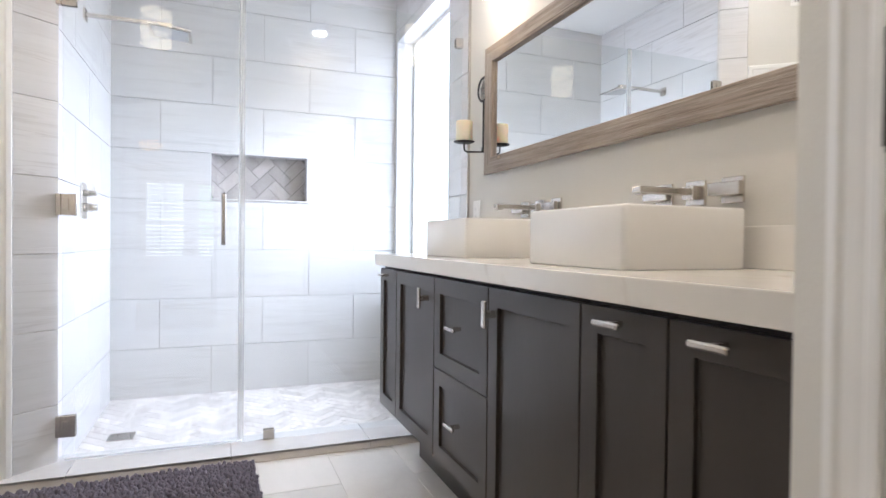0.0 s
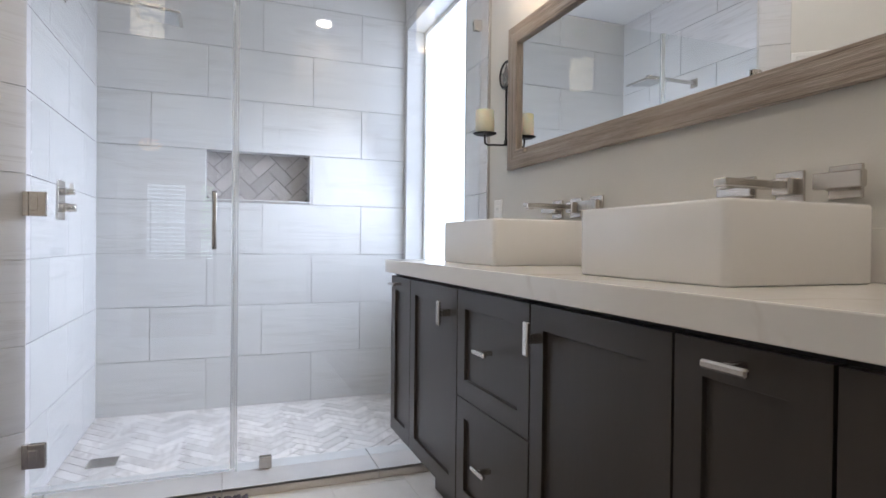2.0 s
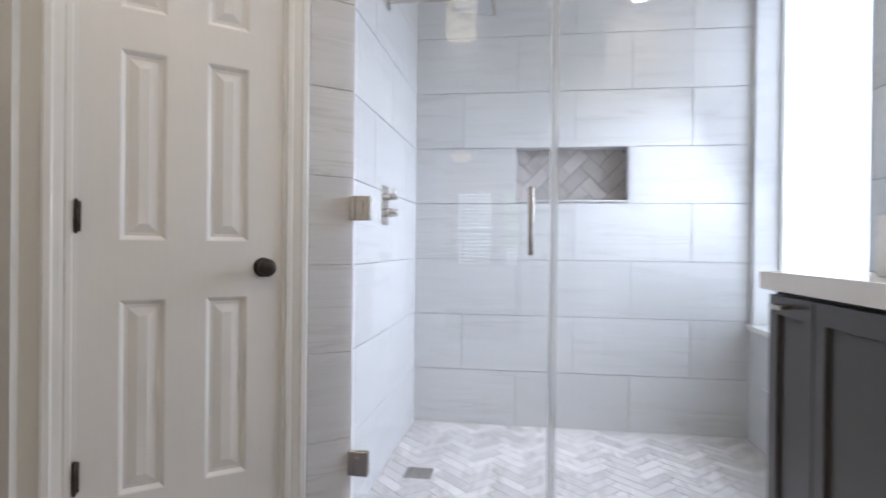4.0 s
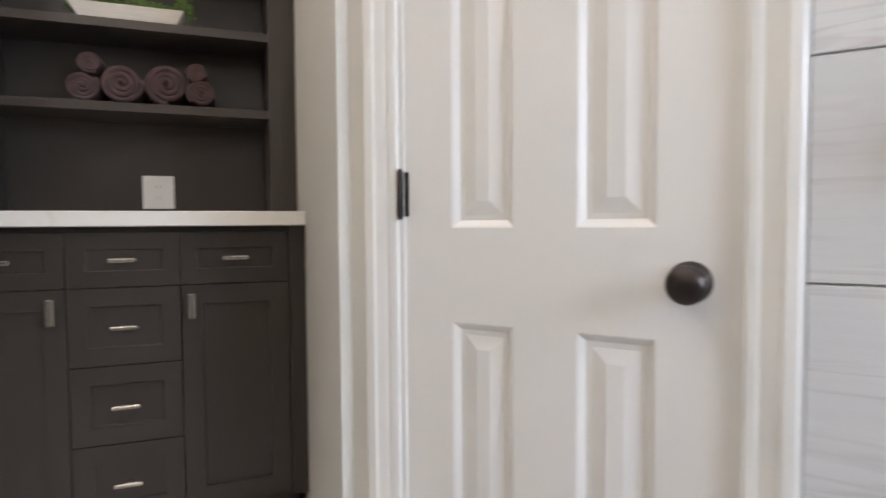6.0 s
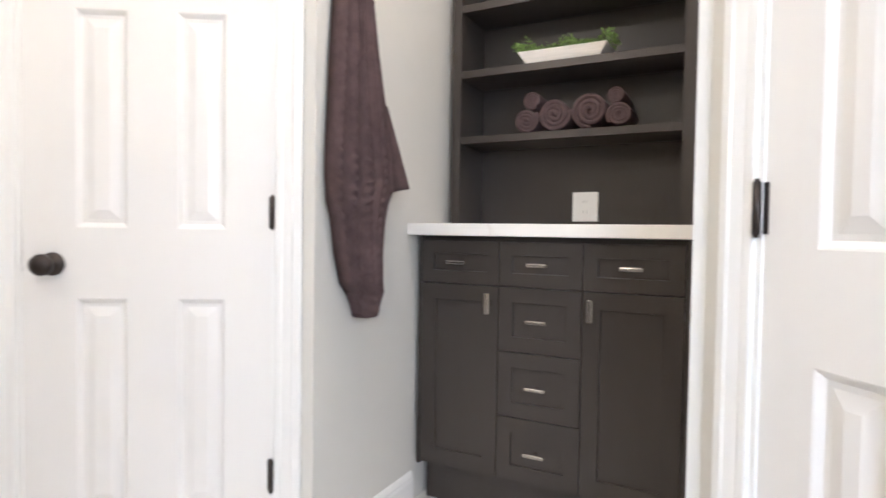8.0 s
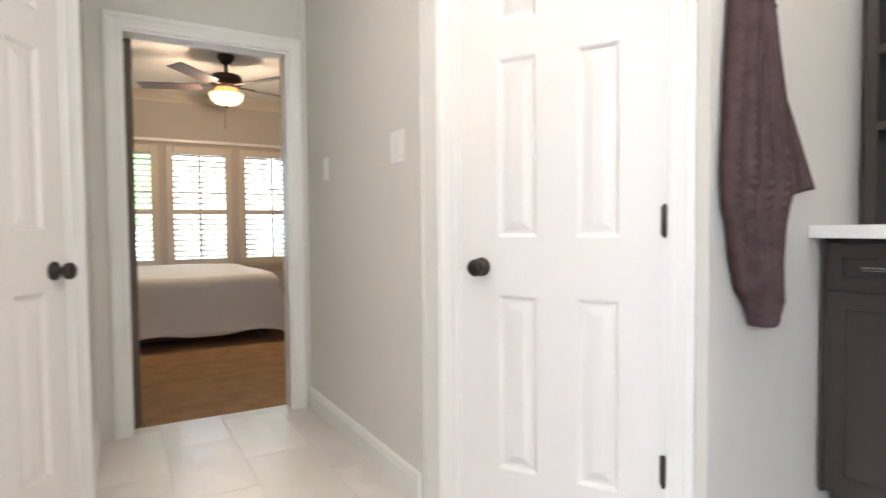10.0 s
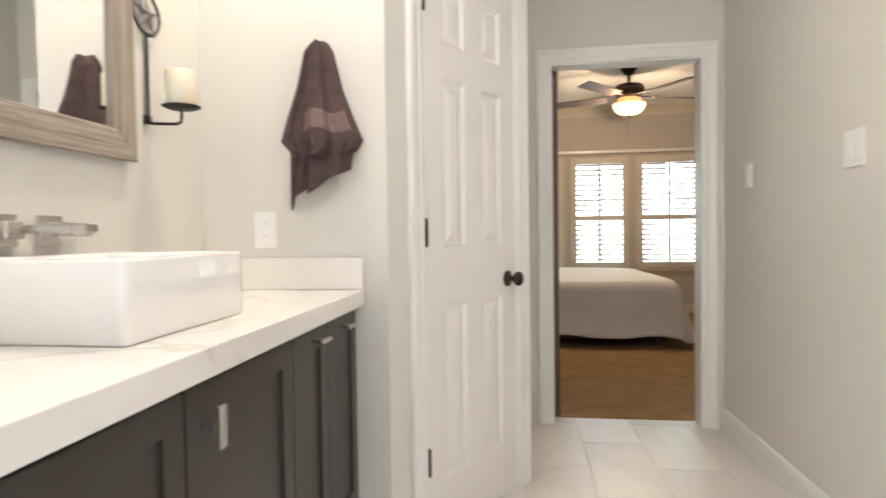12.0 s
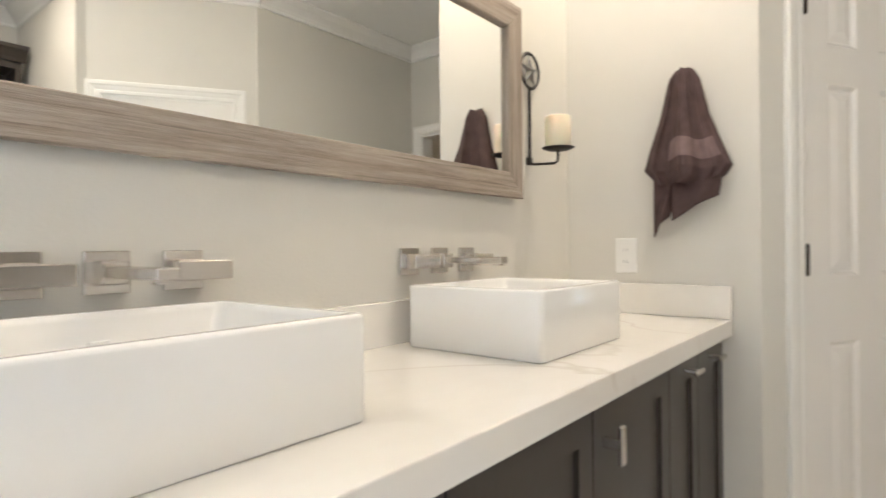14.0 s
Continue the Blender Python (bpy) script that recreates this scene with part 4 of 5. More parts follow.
wall_plate(1.228, 0.765, 1.116, 180, 0.074, 0.118, "outlet", "white power outlet above the quartz side splash", "outlet")
wall_plate(1.445, 2.925, 1.125, -90, 0.074, 0.118, "outlet", "white power outlet beside the shower", "outlet")
wall_plate(-0.70, 0.475, 1.362, 90, 0.118, 0.125, "double", "white double rocker switch on the passage wall", "light switch")
wall_plate(-0.70, -0.395, 1.355, 90, 0.074, 0.118, "single", "white single rocker switch on the passage wall", "light switch")


# supply vent high on the wall over the closet door
vent = thing("wall_vent", pose(-1.166, 2.47, 0, 0, 0, 40.3) @ Matrix.Translation((0.42, 0, 2.545)), "white metal air vent with dark gaps between upright slats", "vent")
part("frame", join(box(-0.20, 0.20, -0.008, 0.0, 0.055, 0.078, 0.002), box(-0.20, 0.20, -0.008, 0.0, -0.078, -0.055, 0.002),
                   box(-0.20, -0.177, -0.008, 0.0, -0.0548, 0.0548, 0.002), box(0.177, 0.20, -0.008, 0.0, -0.0548, 0.0548, 0.002)), TRIM, vent)
# flat black sheet on the wall gives the shade of a duct
part("backing", box(-0.1768, 0.1768, -0.0015, 0.0, -0.0546, 0.0546), SLOT, vent, "black sheet painting the shade behind the slats")
for k in range(22):
    part("slat", place(box(-0.0035, 0.0035, -0.0055, -0.0015, -0.0545, 0.0545), Matrix.Translation((-0.168 + 0.016 * k, 0, 0))), TRIM, vent)


# ---- towels ----
def hanging_towel(m, rows, depth, folds, seed, label, border, ribs=0):
    """A towel gathered on a hook: a closed, folded sleeve of cloth that spreads downwards, with an uneven hem.
    rows: (drop, left, right) of its outline; the wall is at y = 0, the cloth towards -y."""
    rng = random.Random(seed)
    t = thing("hand_towel", m, label, "towel", "dark towels on hooks")
    ph = [rng.uniform(0, 6.28) for _ in range(4)]
    N, K = (120, 170) if ribs else (72, 60)
    grid = []
    for k in range(K + 1):
        f = k / K * (len(rows) - 1)
        i = min(int(f), len(rows) - 2)
        u = f - i
        u = u * u * (3 - 2 * u) * 0.4 + u * 0.6
        drop, left, right = (rows[i][j] * (1 - u) + rows[i + 1][j] * u for j in range(3))
        line = []
        for j in range(N + 1):
            s = j / N
            a = math.pi * s
            x = left + (right - left) * s
            fold = math.sin(folds * 6.283 * s + ph[0] + 0.9 * math.sin(2.2 * k / K + ph[1]))
            fold2 = math.sin(2.7 * folds * 6.283 * s + ph[2] + 2.0 * k / K)
            grow = min(1.0, 0.25 + 1.4 * k / K)
            full = 1.0 if ribs else 0.42 + 0.58 * min(1.0, 1.5 * k / K)
            d = full * depth * (0.30 + 0.55 * math.sin(a) ** 0.7 * (1 - 0.25 * k / K)) + 0.016 * grow * fold + 0.006 * fold2 * grow
            if ribs and s < 0.62:
                d += max(0.0, math.sin(6.283 * ribs * s)) ** 1.5 * (0.008 + 0.005 * math.sin(6.283 * drop / 0.030 + 0.8 * int(ribs * s)))
            line.append((x + 0.004 * fold2 * grow, -max(0.004, d), drop + 0.006 * fold * grow))
        grid.append(line)
    bm = bmesh.new()
    front = [[bm.verts.new(p) for p in line] for line in grid]
    back = [[bm.verts.new((p[0], min(-0.002, p[1] * 0.35 + 0.004), p[2])) for p in line] for line in grid]
    for k in range(K):
        for j in range(N):
            bm.faces.new((front[k][j], front[k][j + 1], front[k + 1][j + 1], front[k + 1][j]))
            bm.faces.new((back[k][j + 1], back[k][j], back[k + 1][j], back[k + 1][j + 1]))
        bm.faces.new((front[k][0], front[k + 1][0], back[k + 1][0], back[k][0]))
        bm.faces.new((front[k + 1][N], front[k][N], back[k][N], back[k + 1][N]))
    for j in range(N):
        bm.faces.new((front[0][j + 1], front[0][j], back[0][j], back[0][j + 1]))
        bm.faces.new((front[K][j], front[K][j + 1], back[K][j + 1], back[K][j]))
    bmesh.ops.recalc_face_normals(bm, faces=bm.faces)
    for f in bm.faces:
        f.smooth = True
    part("cloth", bm, TOWEL, t)
    if border:
        k0, k1 = int(K * border[0]), int(K * border[1])
        j0, j1 = int(N * border[2]), int(N * border[3])
        bb = bmesh.new()
        vs = [[bb.verts.new((p[0], p[1] - 0.0025, p[2])) for p in line[j0:j1 + 1]] for line in grid[k0:k1 + 1]]
        for k in range(len(vs) - 1):
            for j in range(len(vs[0]) - 1):
                f = bb.faces.new((vs[k][j], vs[k][j + 1], vs[k + 1][j + 1], vs[k + 1][j]))
                f.smooth = True
        bmesh.ops.recalc_face_normals(bb, faces=bb.faces)
        part("woven_border", bb, TOWELB, t, "flat woven border band")
    return t, grid


def towel_flap(t, m_points, label):
    """A second layer of cloth: a thick sheet through four corner points, bent outwards."""
    a, b, c, d = (Vector(p) for p in m_points)
    bm = bmesh.new()
    N = 20
    top, bot = [], []
    for i in range(N + 1):
        u = i / N
        rt, rb = [], []
        for j in range(N + 1):
            v = j / N
            p = (a * (1 - u) + b * u) * (1 - v) + (d * (1 - u) + c * u) * v
            w = 0.022 * math.sin(math.pi * u) * (0.4 + v) + 0.008 * math.sin(9 * u + 2 * v)
            rt.append(bm.verts.new((p.x, p.y - w, p.z)))
            rb.append(bm.verts.new((p.x, p.y - w + 0.010, p.z)))
        top.append(rt)
        bot.append(rb)
    for i in range(N):
        for j in range(N):
            bm.faces.new((top[i][j], top[i + 1][j], top[i + 1][j + 1], top[i][j + 1]))
            bm.faces.new((bot[i][j], bot[i][j + 1], bot[i + 1][j + 1], bot[i + 1][j]))
    for i in range(N):
        bm.faces.new((top[i][0], bot[i][0], bot[i + 1][0], top[i + 1][0]))
        bm.faces.new((top[i][N], top[i + 1][N], bot[i + 1][N], bot[i][N]))
        bm.faces.new((top[0][i], top[0][i + 1], bot[0][i + 1], bot[0][i]))
        bm.faces.new((top[N][i], bot[N][i], bot[N][i + 1], top[N][i + 1]))
    bmesh.ops.recalc_face_normals(bm, faces=bm.faces)
    for f in bm.faces:
        f.smooth = True
    part("fold", bm, TOWEL, t, label)


def wall_hook(m):
    h = thing("wall_hook", m, "small dark bronze wall hook behind a towel", "hook")
    part("plate", box(-0.014, 0.014, -0.005, 0.0, -0.03, 0.03, 0.002), BRONZE, h)
    part("prong", tube([(0, -0.004, -0.01), (0, -0.03, -0.02), (0, -0.045, -0.005), (0, -0.045, 0.012)], 0.005, 8), BRONZE, h)


# towel on the wall beside the vanity (local x runs towards the passage)
mt = pose(1.030, 0.765, 1.70, 0, 0, 180)
wall_hook(pose(1.030, 0.765, 1.685, 0, 0, 180))
tw, _ = hanging_towel(mt, [(0.0, -0.022, 0.028), (-0.03, -0.040, 0.044), (-0.15, -0.065, 0.072), (-0.24, -0.092, 0.105), (-0.315, -0.112, 0.136), (-0.345, -0.085, 0.118), (-0.365, -0.072, 0.075)], 0.165, 2.1, 3,
                      "plum-brown terry hand towel hanging gathered on a hook", (0.47, 0.60, 0.36, 0.985))
towel_flap(tw, [(-0.088, -0.045, -0.28), (0.02, -0.095, -0.30), (-0.035, -0.075, -0.46), (-0.086, -0.050, -0.525)], "lower hanging corner of the towel")
towel_flap(tw, [(-0.01, -0.100, -0.29), (0.118, -0.050, -0.31), (0.105, -0.060, -0.40), (-0.02, -0.085, -0.475)], "turned-up hem of the towel")

# longer towel on the alcove's south wall
mt2 = pose(-1.375, 1.49, 1.88, 0, 0, 180)
wall_hook(pose(-1.293, 1.49, 1.865, 0, 0, 180))
tw2, _ = hanging_towel(mt2, [(0.0, -0.110, -0.060), (-0.10, -0.127, -0.045), (-0.20, -0.138, -0.020), (-0.36, -0.152, 0.035), (-0.51, -0.162, 0.098), (-0.64, -0.170, 0.152), (-0.715, -0.172, 0.178),
                             (-0.735, -0.171, 0.165), (-0.79, -0.166, 0.128), (-0.84, -0.146, 0.100), (-0.94, -0.128, 0.078), (-1.03, -0.098, 0.070), (-1.06, -0.069, 0.063), (-1.09, -0.046, 0.026), (-1.13, -0.024, -0.014)],
                       0.12, 1.6, 8, "plum-brown ribbed terry bath towel hanging gathered on a hook", None, 6)
towel_flap(tw2, [(0.000, -0.085, -0.48), (0.075, -0.060, -0.48), (0.186, -0.070, -0.722), (0.050, -0.098, -0.750)], "folded cuff of the towel")
# ---- linen cabinet in the alcove ----
LX = -1.745
lc = thing("linen_cabinet", pose(LX, 1.512, 0, 0, 0, 90), "charcoal shaker linen cabinet with drawers and doors in the alcove", "cabinet")
LW = 0.938
part("body", box(0.0, LW, 0.021, 0.46, 0.155, 0.997), CAB, lc)
part("toe_board", box(0.005, LW - 0.005, 0.075, 0.095, 0.0, 0.155), CAB, lc)
# same near-black sheet for the shade round drawers and doors
part("face_gap", box(0.012, LW - 0.012, 0.0195, 0.0215, 0.16, 0.98), CABIN, lc)
part("side_stile", box(0.0, 0.012, 0.0, 0.021, 0.155, 0.997), CAB, lc)
part("side_stile", box(LW - 0.030, LW + 0.0195, 0.0, 0.021, 0.155, 0.997), CAB, lc)
c0, c1, c2, c3 = 0.014, 0.315, 0.602, LW - 0.032
for a, b in ((c0, c1), (c1, c2), (c2, c3)):
    shaker("drawer", lc, a + 0.0015, b - 0.0015, 0.829, 0.980, None, 0.045, ((a + b) / 2, 0.905, False))
for z0, z1 in ((0.608, 0.826), (0.384, 0.605), (0.168, 0.381)):
    shaker("drawer", lc, c1 + 0.0015, c2 - 0.0015, z0, z1, None, 0.050, ((c1 + c2) / 2, (z0 + z1) / 2, False))
shaker("door", lc, c0 + 0.0015, c1 - 0.0015, 0.168, 0.826, None, 0.055, (c1 - 0.030, 0.768, True))
shaker("door", lc, c2 + 0.0015, c3 - 0.0015, 0.168, 0.826, None, 0.055, (c2 + 0.030, 0.768, True))
lt = thing("linen_countertop", pose(-1.69, 1.4925, 0.999), "white veined quartz top on the linen cabinet", "countertop")
part("slab", box(-0.52, 0.0, 0.0, 0.974, 0.0, 0.042, 0.002), QUARTZ, lt)

hs = thing("shelf_unit", pose(-1.95, 1.537, 1.042, 0, 0, 90), "charcoal open shelf unit standing on the linen counter", "shelves")
SW, SD, SH = 0.880, 0.24, 1.32
part("side_panel", box(0.0, 0.036, 0.0, SD, 0.0, SH), CAB, hs)
part("side_panel", box(SW - 0.036, SW, 0.0, SD, 0.0, SH), CAB, hs)
part("back_panel", box(0.036, SW - 0.036, SD - 0.014, SD - 0.002, 0.0, SH), CAB, hs)
for z in (0.315, 0.570, 0.825, 1.08):
    part("shelf", box(0.0362, SW - 0.0362, 0.004, SD - 0.0145, z, z + 0.028, 0.001), CAB, hs)
part("filler_strip", box(SW + 0.0002, SW + 0.052, 0.0, 0.02, 0.0, SH), CAB, hs)
part("top_panel", box(0.0362, SW - 0.0362, 0.0, SD - 0.0145, SH - 0.06, SH), CAB, hs)
cpts = [(0, 0), (-0.02, 0.0), (-0.03, 0.02), (-0.055, 0.055), (-0.075, 0.07), (-0.08, 0.09), (0, 0.09)]
cb = bmesh.new()
ca_ = [cb.verts.new((-0.02, p, SH - 0.02 + q)) for p, q in cpts]
cb_ = [cb.verts.new((SW + 0.02, p, SH - 0.02 + q)) for p, q in cpts]
for i in range(len(cpts)):
    cb.faces.new((ca_[i], ca_[(i + 1) % len(cpts)], cb_[(i + 1) % len(cpts)], cb_[i]))
cb.faces.new(ca_)
cb.faces.new(cb_[::-1])
bmesh.ops.recalc_face_normals(cb, faces=cb.faces)
part("cornice", cb, CAB, hs, "moulded charcoal cornice")

ol = wall_plate(-2.1755, 2.016, 1.118, 90, 0.10, 0.116, "outlet", "white power outlet with a night light on the dark back panel", "outlet")


def rolled_towel(x, y, z, r, length, label):
    """A towel rolled up: a spiral of thick cloth, seen end on."""
    bm = bmesh.new()
    n, turns = 90, 3.4
    pts = []
    for i in range(n + 1):
        u = i / n
        a = u * turns * 6.283
        rr = r * (0.12 + 0.88 * u)
        pts.append((rr * math.cos(a), rr * math.sin(a), a))
    th = r * 0.23
    outer, inner = [], []
    for px, pz, a in pts:
        nx, nz = math.cos(a), math.sin(a)
        outer.append([bm.verts.new((d, px, pz)) for d in (0.004, 0.0, -length)])
        inner.append([bm.verts.new((d, px - th * nx, pz - th * nz)) for d in (0.004, 0.0, -length)])
    for i in range(n):
        for k in range(2):
            bm.faces.new((outer[i][k], outer[i + 1][k], outer[i + 1][k + 1], outer[i][k + 1]))
            bm.faces.new((inner[i][k], inner[i][k + 1], inner[i + 1][k + 1], inner[i + 1][k]))
        bm.faces.new((outer[i][0], inner[i][0], inner[i + 1][0], outer[i + 1][0]))
    bm.faces.new((outer[n][0], outer[n][1], outer[n][2], inner[n][2], inner[n][1], inner[n][0]))
    bmesh.ops.recalc_face_normals(bm, faces=bm.faces)
    for f in bm.faces:
        f.smooth = True
    ob = tagged(part("rolled_towel", bm, TOWEL), label, "towel", "rolled towels on the shelf")
    ob.matrix_world = pose(x, y, z, random.uniform(0, 300), 0, 0)
    return ob


ZS = 1.042 + 0.315 + 0.028
for yy, rr, dz in ((1.832, 0.050, 0), (1.940, 0.066, 0), (2.070, 0.069, 0), (2.172, 0.047, 0), (1.855, 0.036, 0.088), (2.160, 0.033, 0.082)):
    rolled_towel(-1.985, yy, ZS + rr + dz, rr, 0.15, "plum-brown terry towel rolled up on the dark shelf")

# planter with boxwood
pb = thing("planter_box", pose(-2.03, 1.965, 1.042 + 0.570 + 0.028), "whitewashed wooden tray planter with green boxwood on the shelf", "planter")
bm = bmesh.new()
lo = [bm.verts.new(v) for v in ((-0.055, -0.135, 0), (0.055, -0.135, 0), (0.055, 0.135, 0), (-0.055, 0.135, 0))]
hi = [bm.verts.new(v) for v in ((-0.07, -0.165, 0.048), (0.07, -0.165, 0.048), (0.07, 0.165, 0.048), (-0.07, 0.165, 0.048))]
for i in range(4):
    bm.faces.new((lo[i], lo[(i + 1) % 4], hi[(i + 1) % 4], hi[i]))
bm.faces.new(lo[::-1])
bm.faces.new(hi)
bmesh.ops.recalc_face_normals(bm, faces=bm.faces)
bmesh.ops.bevel(bm, geom=bm.edges[:], offset=0.003, segments=1, affect='EDGES')
part("tray", bm, WHITEWASH, pb)
rng = random.Random(5)
lv = bmesh.new()
for i in range(1500):
    cx, cy = rng.uniform(-0.072, 0.072), rng.uniform(-0.185, 0.185)
    top = 0.068 + 0.02 * math.sin(cy * 38 + 1) + 0.012 * math.sin(cy * 90)
    p = Vector((cx, cy, rng.uniform(0.046, max(0.055, top))))
    d = Vector((rng.uniform(-1, 1), rng.uniform(-1, 1), rng.uniform(0.0, 1.4))).normalized()
    sd = d.cross(Vector((rng.uniform(-1, 1), rng.uniform(-1, 1), rng.uniform(-1, 1)))).normalized() * 0.0042
    L = rng.uniform(0.010, 0.018)
    lv.faces.new([lv.verts.new(v) for v in (p, p + d * L * 0.5 + sd, p + d * L, p + d * L * 0.5 - sd)])
tagged(part("boxwood_leaves", lv, LEAF, pb, "dense small green leaves"), kind="stuff")

# ---- rug ----
rg = thing("bath_rug", pose(0.0, 2.53, 0.002, 0, 0, 2), "shaggy grey-violet chenille bath rug on the tile floor", "rug")
part("backing", box(-0.55, 0.40, -0.33, 0.37, 0.0, 0.010, 0.003), RUG, rg)
nub = lathe([(0.0065, 0.0), (0.0075, 0.010), (0.0060, 0.020), (0.0, 0.025)], 6)
nub_me = mesh_of("nub_tmp", nub, RUG)
nv = np.array([v.co[:] for v in nub_me.vertices])
nf = [tuple(p.vertices) for p in nub_me.polygons]
rng = random.Random(9)
V, F = [], []
yy = -0.325
while yy < 0.367:
    xx = -0.545
    while xx < 0.397:
        ang, tilt = rng.uniform(0, 6.28), rng.uniform(0.2, 0.75)
        R = (Matrix.Rotation(ang, 3, 'Z') @ Matrix.Rotation(tilt, 3, 'X'))
        Rm = np.array(R)
        sc = rng.uniform(0.85, 1.2)
        off = len(V)
        base = np.array((xx + rng.uniform(-0.004, 0.004), yy + rng.uniform(-0.004, 0.004), 0.008))
        V.extend((nv * sc) @ Rm.T + base)
        F.extend(tuple(i + off for i in f) for f in nf)
        xx += 0.0135
    yy += 0.0135
me = bpy.data.meshes.new("shag")
me.from_pydata([tuple(v) for v in V], [], F)
me.materials.append(RUG)
for p in me.polygons:
    p.use_smooth = True
pile = new("shag", me)
pile.parent = rg
tagged(pile, "soft chenille nubs", kind="stuff")
bpy.data.meshes.remove(nub_me)

# ---- ceiling fittings ----
# the second fitting only houses the added fill lamp
for cx, cy in CANS:
    cl = thing("recessed_light", pose(cx, cy, H), "round recessed ceiling light, lit warm white", "ceiling light", "recessed ceiling lights")
    part("trim_ring", place(lathe([(0.060, 0.0), (0.085, 0.0), (0.084, -0.006), (0.070, -0.010), (0.060, -0.004)], 32), Matrix.Identity(4)), TRIM, cl, "white trim ring")
    part("lens", lathe([(0, -0.002), (0.061, -0.002), (0.061, -0.001), (0, -0.001)], 28), LENS, cl, "glowing lens")

dl = thing("drum_ceiling_light", pose(-0.16, 1.62, H), "small drum ceiling light with wavy wires round a lit shade", "ceiling light")
part("canopy", lathe([(0, 0), (0.065, 0), (0.065, -0.02), (0.05, -0.028), (0, -0.028)], 32), NICKEL, dl)
part("stem", tube([(0, 0, -0.02), (0, 0, -0.235)], 0.008, 10), NICKEL, dl)
part("shade", lathe([(0.092, -0.235), (0.096, -0.235), (0.096, -0.465), (0.092, -0.465), (0.092, -0.235)], 40), DRUM, dl, "lit cream glass shade").visible_shadow = False
part("diffuser", lathe([(0, -0.463), (0.091, -0.463), (0.091, -0.459), (0, -0.459)], 32), DRUM, dl, "lit lower diffuser").visible_shadow = False
for w in range(5):
    pts = [(0.099 * math.cos(a), 0.099 * math.sin(a), -0.265 - 0.045 * w + 0.022 * math.sin(2 * a + 1.7 * w)) for a in (6.2832 * i / 48 for i in range(49))]
    part("wire", tube(pts, 0.0046, 6), BRONZE, dl, "thin wavy wire").visible_shadow = False

vlt = thing("wall_light", pose(1.4445, 2.60, 2.17), "small cylinder wall light glowing above the mirror", "wall light")
part("wall_plate", box(-0.015, 0.0, -0.05, 0.05, -0.06, 0.06, 0.003), NICKEL, vlt)
part("arm", tube([(-0.012, 0, 0.06), (-0.06, 0, 0.10), (-0.114, 0, 0.125)], 0.007, 8), NICKEL, vlt)
part("shade", lathe([(0.046, -0.11), (0.050, -0.11), (0.050, 0.11), (0.046, 0.11), (0.046, -0.11)], 32), DRUM, vlt, "lit cream glass shade").visible_shadow = False
part("shade_cap", lathe([(0, 0.112), (0.05, 0.112), (0.05, 0.118), (0.01, 0.122), (0, 0.122)], 24), NICKEL, vlt)
for ch in vlt.children:
    if ch.name.startswith(("shade",)):
        ch.location = (-0.115, 0, 0)

# ---- bedroom beyond the doorway ----
BY = -5.30
structure("floor_bedroom", box(-4.2, 2.6, BY - 0.3, -0.862, -0.16, 0.004), CARPET, "tan cut-pile bedroom carpet", "carpet")
structure("ceiling_bedroom", box(-4.2, 2.6, BY - 0.3, -0.861, H, H + 0.15), CEIL, "white bedroom ceiling", "ceiling")
WINS = [(1.40, 0.68), (0.50, -0.15), (-0.335, -1.005), (-1.195, -1.945), (-2.12, -2.85)]
BW = wall("wall_bedroom_window", 2.5, BY, 180, 6.6, 0, H, [(2.5 - a, 2.5 - b, 0.64, 2.03) for a, b in WINS], 0.16, BPAINT, "taupe bedroom wall with a row of shuttered windows")
wall("wall_bedroom_side", 2.5, -0.862, -90, 4.6, 0, H, (), 0.12, BPAINT, "taupe bedroom side wall")
wall("wall_bedroom_side_west", -4.1, BY - 0.1, 90, 4.6, 0, H, (), 0.12, BPAINT, "taupe bedroom side wall")
wall("wall_bedroom_door", -4.1, -0.862, 0, 6.6, 0, H, [(3.50, 4.33, 0, 2.045)], 0.02, BPAINT, "taupe bedroom wall around the doorway").location.y = -0.884
crown(2.5, BY, 180, 0.0, 6.6, H, 0.11, SHUT)
structure("trim_window_head", box(-3.2, 1.7, BY - 0.002, BY + 0.045, 2.125, 2.165, 0.004), TRIM, "white ledge above the windows", "trim")
structure("trim_window_stool", box(-3.2, 1.7, BY - 0.002, BY + 0.06, 0.555, 0.585, 0.004), SHUT, "cream window stool", "trim")
structure("trim_window_apron", box(-3.2, 1.7, BY - 0.002, BY + 0.018, 0.50, 0.554, 0.003), SHUT, "cream apron under the windows", "trim")
structure("baseboard_bedroom", box(-4.0, 2.45, BY, BY + 0.016, 0.0, 0.13, 0.003), SHUT, "cream bedroom baseboard", "baseboard")
SLAT = None
